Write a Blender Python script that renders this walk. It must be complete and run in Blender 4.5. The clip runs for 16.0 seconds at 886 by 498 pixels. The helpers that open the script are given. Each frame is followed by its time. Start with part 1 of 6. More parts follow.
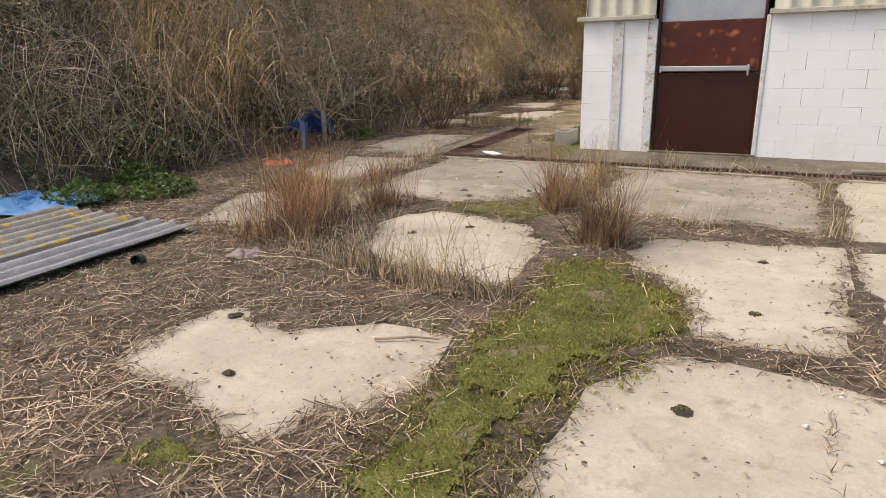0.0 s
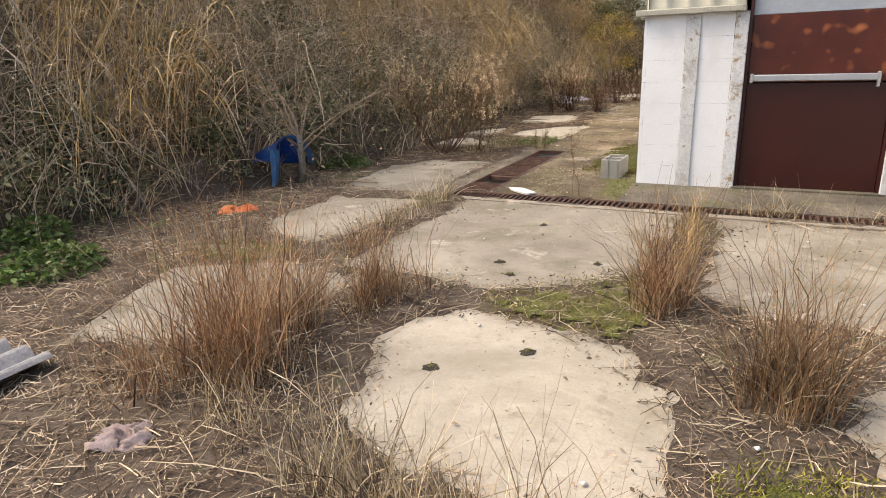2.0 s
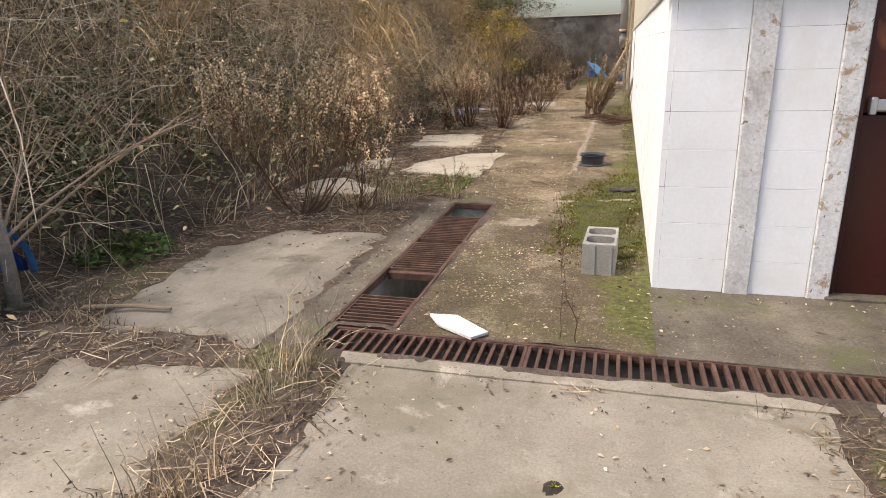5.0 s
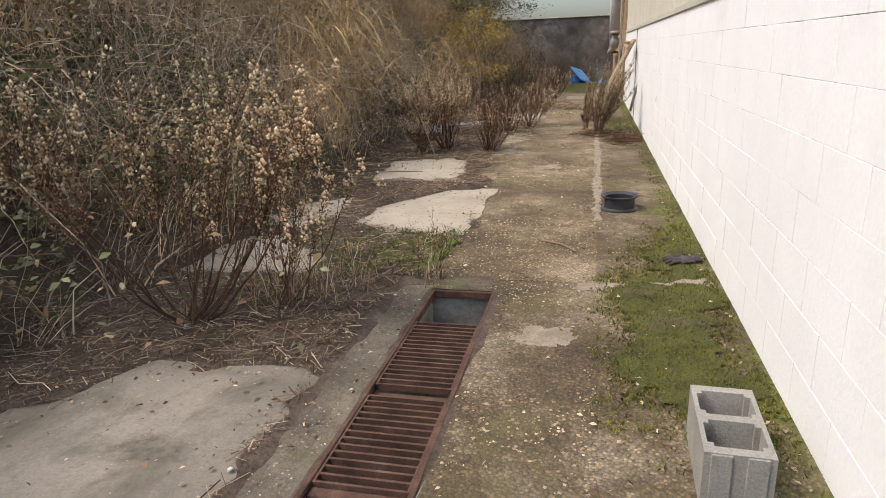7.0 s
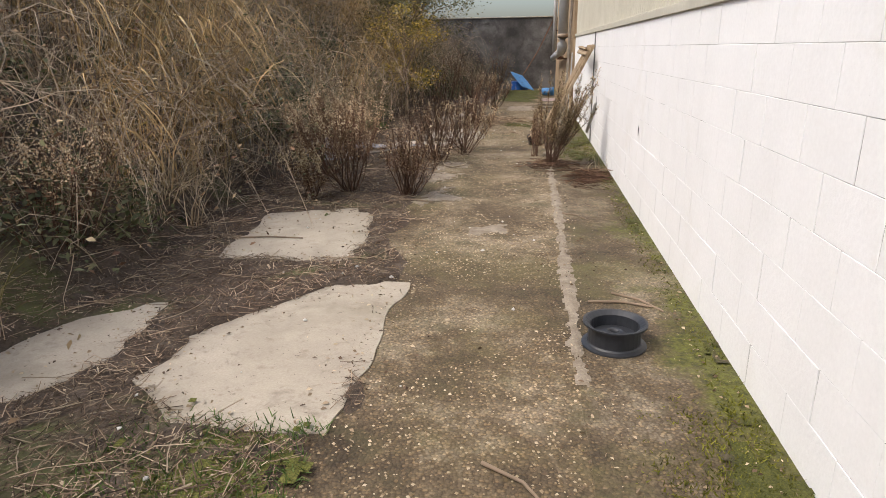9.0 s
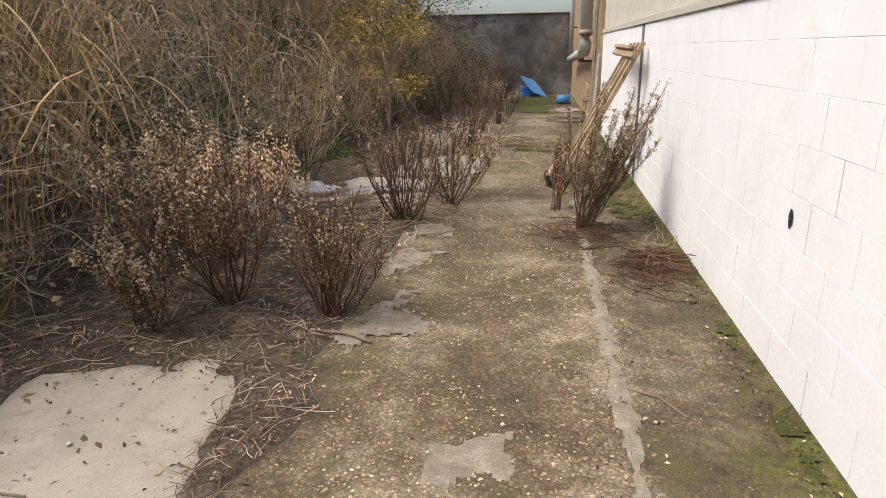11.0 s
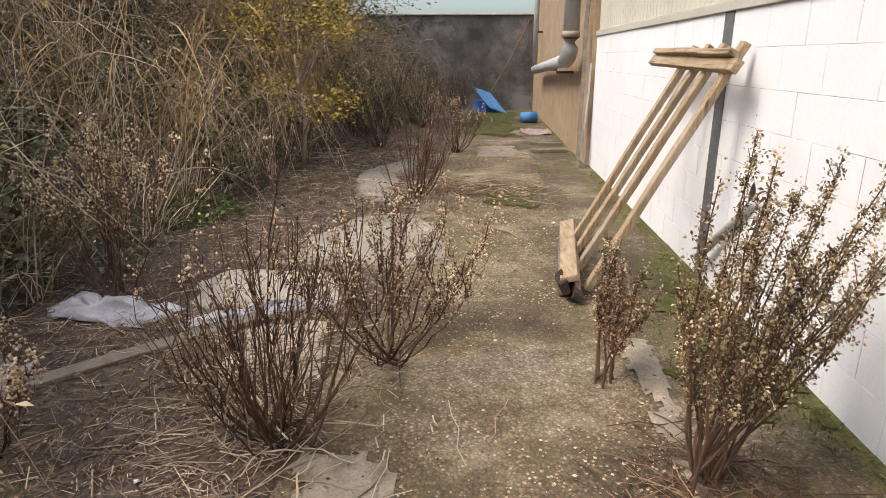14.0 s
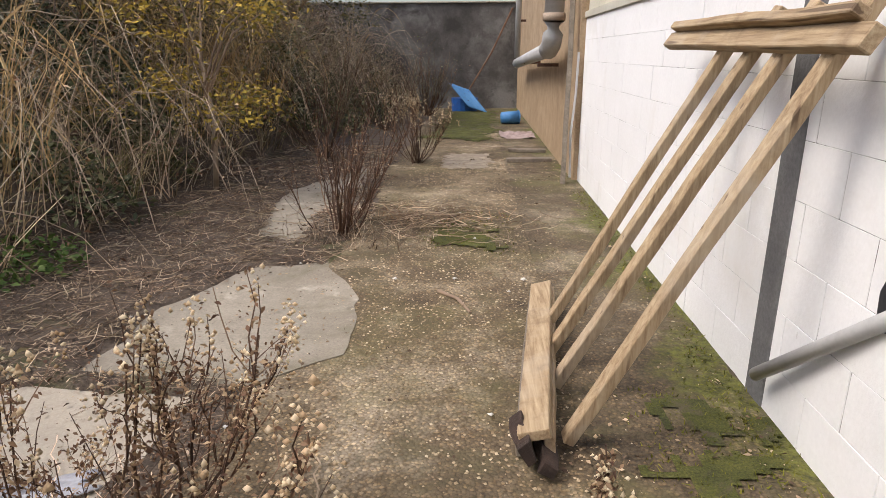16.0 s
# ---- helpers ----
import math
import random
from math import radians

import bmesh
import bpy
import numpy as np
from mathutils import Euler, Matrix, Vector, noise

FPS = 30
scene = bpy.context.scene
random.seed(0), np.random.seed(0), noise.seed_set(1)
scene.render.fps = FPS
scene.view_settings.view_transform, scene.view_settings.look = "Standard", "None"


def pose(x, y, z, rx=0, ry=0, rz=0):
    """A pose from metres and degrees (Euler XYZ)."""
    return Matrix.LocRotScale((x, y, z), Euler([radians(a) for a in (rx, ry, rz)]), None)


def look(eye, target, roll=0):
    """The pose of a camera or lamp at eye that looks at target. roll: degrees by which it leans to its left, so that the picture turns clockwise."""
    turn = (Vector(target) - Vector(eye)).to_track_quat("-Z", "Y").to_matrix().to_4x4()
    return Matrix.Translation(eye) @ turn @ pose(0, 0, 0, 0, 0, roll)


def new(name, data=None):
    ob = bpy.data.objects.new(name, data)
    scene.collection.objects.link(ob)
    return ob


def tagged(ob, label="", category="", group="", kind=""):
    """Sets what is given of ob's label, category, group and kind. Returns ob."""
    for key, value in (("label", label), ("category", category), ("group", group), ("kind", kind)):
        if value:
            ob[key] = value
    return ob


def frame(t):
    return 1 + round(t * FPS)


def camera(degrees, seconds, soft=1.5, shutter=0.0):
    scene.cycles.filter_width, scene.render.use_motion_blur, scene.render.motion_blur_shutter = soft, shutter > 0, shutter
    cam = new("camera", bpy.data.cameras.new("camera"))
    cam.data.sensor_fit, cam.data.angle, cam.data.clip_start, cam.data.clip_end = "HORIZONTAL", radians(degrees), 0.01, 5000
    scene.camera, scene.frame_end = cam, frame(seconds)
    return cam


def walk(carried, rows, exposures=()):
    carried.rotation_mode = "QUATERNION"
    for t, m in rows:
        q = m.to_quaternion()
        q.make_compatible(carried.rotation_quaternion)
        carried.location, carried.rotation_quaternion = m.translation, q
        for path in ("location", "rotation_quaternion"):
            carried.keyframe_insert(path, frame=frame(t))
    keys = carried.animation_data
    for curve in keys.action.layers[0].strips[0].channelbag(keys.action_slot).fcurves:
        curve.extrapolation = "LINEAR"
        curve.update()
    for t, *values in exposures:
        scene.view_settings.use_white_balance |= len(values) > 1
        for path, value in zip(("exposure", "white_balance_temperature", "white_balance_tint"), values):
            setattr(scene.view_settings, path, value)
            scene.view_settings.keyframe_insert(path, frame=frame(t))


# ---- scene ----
# camera and its walk
cam = camera(70.2, 16.0, soft=0.55)
PATH = [
    (0, (0.017, 0.669, 1.387), (-0.876, 2.35, 0.773), -1.7),
    (0.5, (-0.305, 1.111, 1.395), (-1.203, 2.791, 0.785), -2.0),
    (1, (-0.592, 1.563, 1.377), (-1.49, 3.246, 0.777), -1.7),
    (1.5, (-0.936, 2.014, 1.363), (-1.834, 3.696, 0.759), -1.8),
    (2, (-1.153, 2.479, 1.369), (-2.033, 4.172, 0.773), -2.2),
    (2.5, (-1.388, 2.897, 1.359), (-2.263, 4.594, 0.764), -2.2),
    (3, (-1.695, 3.429, 1.388), (-2.509, 5.155, 0.788), -1.9),
    (3.5, (-1.897, 3.977, 1.416), (-2.59, 5.753, 0.811), -1.6),
    (4, (-2.131, 4.52, 1.375), (-2.735, 6.327, 0.769), -1.6),
    (6.5, (-2.966, 6.939, 1.375), (-3.443, 8.784, 0.768), -2.3),
    (7, (-3.07, 7.524, 1.359), (-3.518, 9.379, 0.762), -2.3),
    (7.5, (-3.113, 8.123, 1.459), (-3.498, 9.99, 0.854), -1.9),
    (8, (-3.234, 8.92, 1.455), (-3.541, 10.801, 0.848), -1.2),
    (8.5, (-3.266, 9.477, 1.427), (-3.522, 11.366, 0.821), -0.8),
    (11, (-3.359, 13.134, 1.398), (-3.646, 15.02, 0.796), -1.0),
    (11.5, (-3.435, 13.752, 1.367), (-3.719, 15.638, 0.768), -0.7),
    (12, (-3.495, 14.399, 1.359), (-3.739, 16.291, 0.758), -0.3),
    (12.5, (-3.602, 14.982, 1.354), (-3.826, 16.878, 0.758), -0.2),
    (13, (-3.676, 15.502, 1.368), (-3.848, 17.405, 0.777), -0.3),
    (13.5, (-3.715, 15.954, 1.382), (-3.869, 17.86, 0.793), -0.1),
    (14, (-3.735, 16.248, 1.367), (-3.849, 18.158, 0.785), -0.0),
    (14.5, (-3.615, 16.546, 1.332), (-3.692, 18.456, 0.744), -0.4),
    (15, (-3.513, 16.989, 1.303), (-3.59, 18.9, 0.718), 0.0),
    (15.5, (-3.467, 17.456, 1.315), (-3.552, 19.366, 0.727), -0.1),
    (16, (-3.414, 17.977, 1.293), (-3.505, 19.885, 0.7), -0.2),
]
walk(cam, [(t, look(eye, target, roll)) for t, eye, target, roll in PATH],
     [(0.0, 0.74, 7000, 10), (1.5, 0.92, 7050, 10), (4.0, 0.98, 6900, 11), (6.5, 0.72, 6600, 10), (8.5, 0.61, 6450, 10), (11.0, 0.70, 6450, 10), (13.0, 0.82, 6450, 10), (14.5, 0.82, 6450, 10), (16.0, 0.70, 6350, 11)])

# world and sun
world = bpy.data.worlds.new("world")
scene.world = world
world.use_nodes = True
wn = world.node_tree
sky = wn.nodes.new("ShaderNodeTexSky")
sky.sky_type = "NISHITA"
sky.sun_disc = False
sky.sun_elevation = radians(54)
sky.sun_rotation = radians(-113)
sky.air_density, sky.dust_density, sky.ozone_density = 1.0, 4.0, 1.2
wn.links.new(sky.outputs[0], wn.nodes["Background"].inputs[0])
wn.nodes["Background"].inputs[1].default_value = 0.15
sun = new("sun", bpy.data.lights.new("sun", "SUN"))
sun.data.energy, sun.data.angle, sun.data.color = 1.5, radians(22), (1.0, 0.93, 0.84)
sun.matrix_world = look((-12.0, -5.0, 17.5), (0, 0, 0))

# ---------------------------------------------------------------- materials
def ramp(nt, fac, stops):
    r = nt.nodes.new("ShaderNodeValToRGB")
    while len(r.color_ramp.elements) < len(stops):
        r.color_ramp.elements.new(0.5)
    for e, (p, c) in zip(r.color_ramp.elements, stops):
        e.position, e.color = p, (*c, 1)
    nt.links.new(fac, r.inputs[0])
    return r.outputs[0]


def noise_out(nt, co, scale, detail=5, rough=0.6, dist=0.0):
    n = nt.nodes.new("ShaderNodeTexNoise")
    n.inputs["Scale"].default_value, n.inputs["Detail"].default_value = scale, detail
    n.inputs["Roughness"].default_value, n.inputs["Distortion"].default_value = rough, dist
    nt.links.new(co, n.inputs["Vector"])
    return n.outputs["Fac"]


def mix(nt, fac, a, b, mode="MIX"):
    m = nt.nodes.new("ShaderNodeMix")
    m.data_type, m.blend_type = "RGBA", mode
    for sock, v in ((m.inputs[0], fac), (m.inputs[6], a), (m.inputs[7], b)):
        if isinstance(v, bpy.types.NodeSocket):
            nt.links.new(v, sock)
        elif isinstance(v, tuple):
            sock.default_value = (*v, 1)
        else:
            sock.default_value = v
    return m.outputs[2]


def base_mat(name, rough=0.8, metal=0.0):
    m = bpy.data.materials.new(name)
    m.use_nodes = True
    nt = m.node_tree
    b = nt.nodes["Principled BSDF"]
    b.inputs["Roughness"].default_value, b.inputs["Metallic"].default_value = rough, metal
    geo = nt.nodes.new("ShaderNodeNewGeometry")
    return m, nt, b, geo.outputs["Position"], geo


def bump(nt, b, height, strength, dist=0.01):
    n = nt.nodes.new("ShaderNodeBump")
    n.inputs["Strength"].default_value, n.inputs["Distance"].default_value = strength, dist
    nt.links.new(height, n.inputs["Height"])
    nt.links.new(n.outputs[0], b.inputs["Normal"])


def surface(name, stops, scale=3.0, fine=60.0, fine_amt=0.35, rough=0.85, metal=0.0, relief=0.4, stains=None, island=False):
    """A surface with broad and fine variation: stops colour the broad noise, stains = (colour, scale, low, high)."""
    m, nt, b, co, geo = base_mat(name, rough, metal)
    col = ramp(nt, noise_out(nt, co, scale, 6, 0.65), stops)
    fine_n = noise_out(nt, co, fine, 4, 0.7)
    dark = ramp(nt, fine_n, [(0.3, (1 - fine_amt,) * 3), (0.7, (1.0, 1.0, 1.0))])
    col = mix(nt, 1.0, col, dark, "MULTIPLY")
    if stains:
        for colour, sc, lo, hi, *det in stains:
            f = ramp(nt, noise_out(nt, co, sc, det[0] if det else 7, 0.7, 0.0 if det else 0.4), [(lo, (0, 0, 0)), (hi, (1, 1, 1))])
            col = mix(nt, f, col, colour)
    if island:
        f = ramp(nt, geo.outputs["Random Per Island"], [(0.0, (0.7, 0.7, 0.7)), (1.0, (1.15, 1.12, 1.08))])
        col = mix(nt, 1.0, col, f, "MULTIPLY")
    nt.links.new(col, b.inputs["Base Color"])
    bump(nt, b, fine_n, relief, 0.01)
    return m


def plant(name, stops, rough=0.7, through_light=0.0):
    """Stalks and leaves: every island takes its own colour from stops."""
    m, nt, b, co, geo = base_mat(name, rough)
    col = ramp(nt, geo.outputs["Random Per Island"], stops)
    f = ramp(nt, noise_out(nt, co, 0.9, 4), [(0.3, (0.66, 0.68, 0.62)), (0.7, (1.25, 1.18, 1.10))])
    col = mix(nt, 1.0, col, f, "MULTIPLY")
    f = ramp(nt, noise_out(nt, co, 3.4, 3), [(0.32, (0.70, 0.66, 0.60)), (0.68, (1.25, 1.22, 1.18))])
    col = mix(nt, 1.0, col, f, "MULTIPLY")
    nt.links.new(col, b.inputs["Base Color"])
    b.inputs["Specular IOR Level"].default_value = 0.25
    if through_light:
        t = nt.nodes.new("ShaderNodeBsdfTranslucent")
        nt.links.new(col, t.inputs["Color"])
        s = nt.nodes.new("ShaderNodeMixShader")
        s.inputs[0].default_value = through_light
        nt.links.new(b.outputs[0], s.inputs[1])
        nt.links.new(t.outputs[0], s.inputs[2])
        nt.links.new(s.outputs[0], nt.nodes["Material Output"].inputs["Surface"])
    return m


M_LITTER = surface("litter_soil", [(0.25, (0.055, 0.038, 0.027)), (0.5, (0.125, 0.092, 0.066)), (0.75, (0.22, 0.172, 0.128))], 5, 55, 0.6, 0.95, relief=1.0,
                   stains=[((0.10, 0.11, 0.035), 1.1, 0.56, 0.68)])
M_SOIL = surface("dark_soil", [(0.3, (0.030, 0.024, 0.016)), (0.7, (0.075, 0.060, 0.040))], 20, 90, 0.5, 0.95, relief=0.8)
M_SLAB = surface("slab_concrete", [(0.3, (0.365, 0.315, 0.248)), (0.55, (0.465, 0.408, 0.325)), (0.75, (0.55, 0.488, 0.398))], 1.6, 90, 0.2, 0.9, relief=0.25,
                 stains=[((0.27, 0.235, 0.175), 1.3, 0.48, 0.72), ((0.22, 0.18, 0.135), 5.0, 0.58, 0.74), ((0.30, 0.25, 0.19), 14, 0.56, 0.70), ((0.12, 0.095, 0.07), 30, 0.64, 0.68)])
def pebbly(name, shade=0.86, green=0.38, mossy=False):
    """Concrete with its pebbles washed out: every cell is a stone with its own shade."""
    m, nt, b, co, geo = base_mat(name, 0.92)
    broad = ramp(nt, noise_out(nt, co, 1.2, 8, 0.75), [(0.36, (0.075 * shade, 0.053 * shade, 0.030 * shade)), (0.5, (0.185 * shade, 0.138 * shade, 0.082 * shade)), (0.64, (0.42 * shade, 0.35 * shade, 0.255 * shade))])
    v = nt.nodes.new("ShaderNodeTexVoronoi")
    v.inputs["Scale"].default_value = 85
    nt.links.new(co, v.inputs["Vector"])
    stone = ramp(nt, v.outputs["Color"], [(0.15, (0.68, 0.68, 0.68)), (0.65, (1.0, 1.0, 0.98)), (0.90, (1.85, 1.75, 1.55))])
    gap = ramp(nt, v.outputs["Distance"], [(0.35, (1, 1, 1)), (0.8, (0.62, 0.58, 0.52))])
    col = mix(nt, 1.0, mix(nt, 0.85, broad, stone, "MULTIPLY"), gap, "MULTIPLY")
    f = ramp(nt, noise_out(nt, co, 2.6, 6, 0.7, 0.5), [(0.53, (0, 0, 0)), (0.68, (0.8, 0.8, 0.8))])
    col = mix(nt, f, col, (0.085, 0.072, 0.034))
    f = ramp(nt, noise_out(nt, co, 1.1, 6, 0.75, 0.8), [(0.60, (0, 0, 0)), (0.68, (0.28, 0.28, 0.28))])
    col = mix(nt, f, col, (0.31, 0.25, 0.175))
    f = ramp(nt, noise_out(nt, co, 0.8, 6, 0.75), [(0.50, (0, 0, 0)), (0.64, (green, green, green))])
    col = mix(nt, f, col, (0.125, 0.115, 0.038))
    if mossy:
        # moss creeping out from the wall's foot, in patches
        sep = nt.nodes.new("ShaderNodeSeparateXYZ")
        nt.links.new(co, sep.inputs[0])
        mr = nt.nodes.new("ShaderNodeMapRange")
        mr.inputs["From Min"].default_value, mr.inputs["From Max"].default_value = -3.05, -2.30
        mr.inputs["To Min"].default_value, mr.inputs["To Max"].default_value = -0.25, 0.12
        nt.links.new(sep.outputs["X"], mr.inputs["Value"])
        add = nt.nodes.new("ShaderNodeMath")
        nt.links.new(mr.outputs[0], add.inputs[0])
        nt.links.new(noise_out(nt, co, 1.5, 9, 0.72), add.inputs[1])
        f = ramp(nt, add.outputs[0], [(0.50, (0, 0, 0)), (0.62, (0.9, 0.9, 0.9))])
        tone = ramp(nt, noise_out(nt, co, 30, 4, 0.7), [(0.35, (0.035, 0.038, 0.008)), (0.65, (0.135, 0.138, 0.022))])
        col = mix(nt, f, col, tone)
    nt.links.new(col, b.inputs["Base Color"])
    bump(nt, b, gap, 0.7, 0.008)
    return m


M_PATH = pebbly("pebble_concrete")
M_PATH_NEAR = pebbly("brown_pebble_concrete", 0.62, 0.5)
M_STRIP = pebbly("damp_strip_concrete", 0.66, 0.6, True)
M_SLAB_DAMP = surface("damp_slab_concrete", [(0.3, (0.20, 0.175, 0.138)), (0.5, (0.27, 0.238, 0.19)), (0.72, (0.40, 0.355, 0.285))], 1.1, 90, 0.3, 0.8, relief=0.3,
                      stains=[((0.12, 0.105, 0.075), 1.9, 0.50, 0.66), ((0.10, 0.08, 0.06), 30, 0.66, 0.69)])
M_SLAB_GREY = surface("weathered_slab_concrete", [(0.3, (0.215, 0.185, 0.14)), (0.5, (0.31, 0.27, 0.212)), (0.72, (0.42, 0.37, 0.295))], 1.4, 90, 0.3, 0.9, relief=0.35,
                      stains=[((0.17, 0.15, 0.10), 1.9, 0.50, 0.68), ((0.45, 0.395, 0.32), 2.7, 0.58, 0.70), ((0.14, 0.12, 0.085), 7, 0.60, 0.74), ((0.10, 0.08, 0.06), 30, 0.64, 0.68)])
M_APRON = surface("apron_concrete", [(0.3, (0.085, 0.070, 0.050)), (0.55, (0.19, 0.160, 0.118)), (0.75, (0.31, 0.265, 0.20))], 2.2, 70, 0.5, 0.92, relief=0.8,
                  stains=[((0.105, 0.105, 0.042), 2.0, 0.54, 0.66), ((0.055, 0.050, 0.042), 6, 0.60, 0.70)])
M_MORTAR = surface("pale_mortar", [(0.3, (0.22, 0.175, 0.125)), (0.55, (0.34, 0.285, 0.215)), (0.75, (0.48, 0.41, 0.33))], 9, 80, 0.4, 0.9, relief=0.6)
M_MOSS = surface("moss", [(0.3, (0.075, 0.078, 0.016)), (0.5, (0.175, 0.18, 0.030)), (0.75, (0.29, 0.28, 0.070))], 7, 120, 0.7, 0.95, relief=1.0,
                 stains=[((0.19, 0.15, 0.10), 5, 0.56, 0.63)])
M_MOSS_DARK = surface("dark_moss", [(0.3, (0.045, 0.048, 0.010)), (0.5, (0.100, 0.106, 0.014)), (0.75, (0.165, 0.165, 0.030))], 6, 120, 0.7, 0.95, relief=1.0,
                      stains=[((0.085, 0.068, 0.040), 4, 0.55, 0.63)])
M_WHITE = surface("white_paint", [(0.3, (0.80, 0.80, 0.795)), (0.6, (0.85, 0.85, 0.85)), (0.8, (0.87, 0.87, 0.87))], 1.5, 45, 0.06, 0.75, relief=0.25,
                  stains=[((0.50, 0.48, 0.45), 9, 0.70, 0.76), ((0.72, 0.705, 0.67), 0.9, 0.55, 0.75), ((0.22, 0.20, 0.18), 24, 0.72, 0.74)])
M_JOINT = surface("wall_joint", [(0.46, (0.74, 0.74, 0.73)), (0.54, (0.40, 0.39, 0.38)), (0.58, (0.06, 0.055, 0.05))], 3.2, 70, 0.2, 0.9)
M_RENDER = surface("peeling_render", [(0.32, (0.60, 0.58, 0.55)), (0.5, (0.77, 0.76, 0.74)), (0.8, (0.83, 0.83, 0.82))], 3, 60, 0.3, 0.9, relief=0.6,
                   stains=[((0.36, 0.26, 0.16), 11, 0.57, 0.63), ((0.38, 0.36, 0.33), 4, 0.55, 0.68), ((0.16, 0.12, 0.08), 26, 0.64, 0.67)])
M_GREYCOL = surface("bare_column_concrete", [(0.3, (0.11, 0.11, 0.112)), (0.7, (0.19, 0.187, 0.185))], 4, 60, 0.3, 0.9)
M_CREAM = surface("cream_cladding", [(0.3, (0.50, 0.475, 0.38)), (0.7, (0.60, 0.575, 0.48))], 2, 30, 0.12, 0.5, relief=0.05)
M_LEDGE = surface("ledge_concrete", [(0.3, (0.42, 0.39, 0.31)), (0.7, (0.58, 0.55, 0.46))], 4, 60, 0.3, 0.85, stains=[((0.25, 0.20, 0.13), 7, 0.6, 0.7)])
M_DOOR = surface("maroon_door_paint", [(0.3, (0.036, 0.006, 0.005)), (0.7, (0.050, 0.008, 0.006))], 2, 40, 0.15, 0.32, relief=0.05)
# The orange blotches are blurred reflections, painted into the door's colour.
M_DOOR_UP = surface("door_paint_with_reflections", [(0.3, (0.060, 0.009, 0.005)), (0.6, (0.095, 0.016, 0.007)), (0.8, (0.13, 0.026, 0.009))], 3, 40, 0.2, 0.35, relief=0.05,
                    stains=[((0.52, 0.17, 0.06), 6.5, 0.60, 0.84, 1)])
M_STEEL = surface("brushed_steel", [(0.3, (0.55, 0.56, 0.58)), (0.7, (0.66, 0.67, 0.69))], 3, 60, 0.1, 0.35, 0.9, 0.05)
M_RUST = surface("rusty_iron", [(0.3, (0.070, 0.034, 0.024)), (0.55, (0.135, 0.070, 0.048)), (0.8, (0.24, 0.145, 0.095))], 9, 90, 0.4, 0.85, 0.15, 0.5)
M_PIT = surface("damp_pit_concrete", [(0.3, (0.17, 0.165, 0.14)), (0.7, (0.38, 0.37, 0.33))], 4, 50, 0.35, 0.85, relief=0.5)
M_BLOCK = surface("grey_block_concrete", [(0.3, (0.30, 0.285, 0.25)), (0.7, (0.42, 0.40, 0.36))], 6, 120, 0.35, 0.92, relief=0.6)
M_FARWALL = surface("weathered_render", [(0.34, (0.055, 0.051, 0.046)), (0.5, (0.13, 0.122, 0.112)), (0.66, (0.25, 0.242, 0.228))], 0.9, 30, 0.25, 0.92, relief=0.3,
                    stains=[((0.06, 0.055, 0.05), 1.6, 0.52, 0.66)])
M_TANWALL = surface("tan_rough_brick", [(0.3, (0.30, 0.21, 0.125)), (0.7, (0.45, 0.34, 0.22))], 4, 60, 0.35, 0.9, relief=0.6, island=True)
M_ASB = surface("fibre_cement", [(0.3, (0.29, 0.28, 0.275)), (0.6, (0.42, 0.40, 0.39)), (0.8, (0.50, 0.48, 0.46))], 5, 70, 0.4, 0.92, relief=0.5)
M_ASB_L = surface("lichen_fibre_cement", [(0.3, (0.27, 0.24, 0.20)), (0.6, (0.40, 0.36, 0.30)), (0.8, (0.47, 0.43, 0.37))], 5, 70, 0.4, 0.92, relief=0.5,
                  stains=[((0.58, 0.37, 0.03), 7, 0.56, 0.60), ((0.13, 0.12, 0.10), 4, 0.60, 0.72)])
def timber(name, turn, squash):
    """Raw pine with grain drawn out along the board."""
    m, nt, b, co, geo = base_mat(name, 0.78)
    mp = nt.nodes.new("ShaderNodeMapping")
    mp.vector_type = "POINT"
    mp.inputs["Rotation"].default_value, mp.inputs["Scale"].default_value = turn, squash
    nt.links.new(co, mp.inputs["Vector"])
    grain = noise_out(nt, mp.outputs[0], 55, 5, 0.65, 0.3)
    col = ramp(nt, grain, [(0.30, (0.20, 0.13, 0.068)), (0.5, (0.34, 0.245, 0.142)), (0.70, (0.46, 0.355, 0.222))])
    f = ramp(nt, noise_out(nt, co, 5, 6, 0.7), [(0.52, (0, 0, 0)), (0.70, (0.85, 0.85, 0.85))])
    col = mix(nt, f, col, (0.20, 0.135, 0.075))
    f = ramp(nt, noise_out(nt, co, 2.2, 5, 0.7), [(0.50, (0, 0, 0)), (0.68, (0.6, 0.6, 0.6))])
    col = mix(nt, f, col, (0.43, 0.36, 0.27))
    f = ramp(nt, noise_out(nt, mp.outputs[0], 22, 2, 0.5), [(0.66, (0, 0, 0)), (0.70, (0.8, 0.8, 0.8))])
    col = mix(nt, f, col, (0.085, 0.05, 0.028))
    nt.links.new(col, b.inputs["Base Color"])
    bump(nt, b, grain, 0.5, 0.006)
    return m


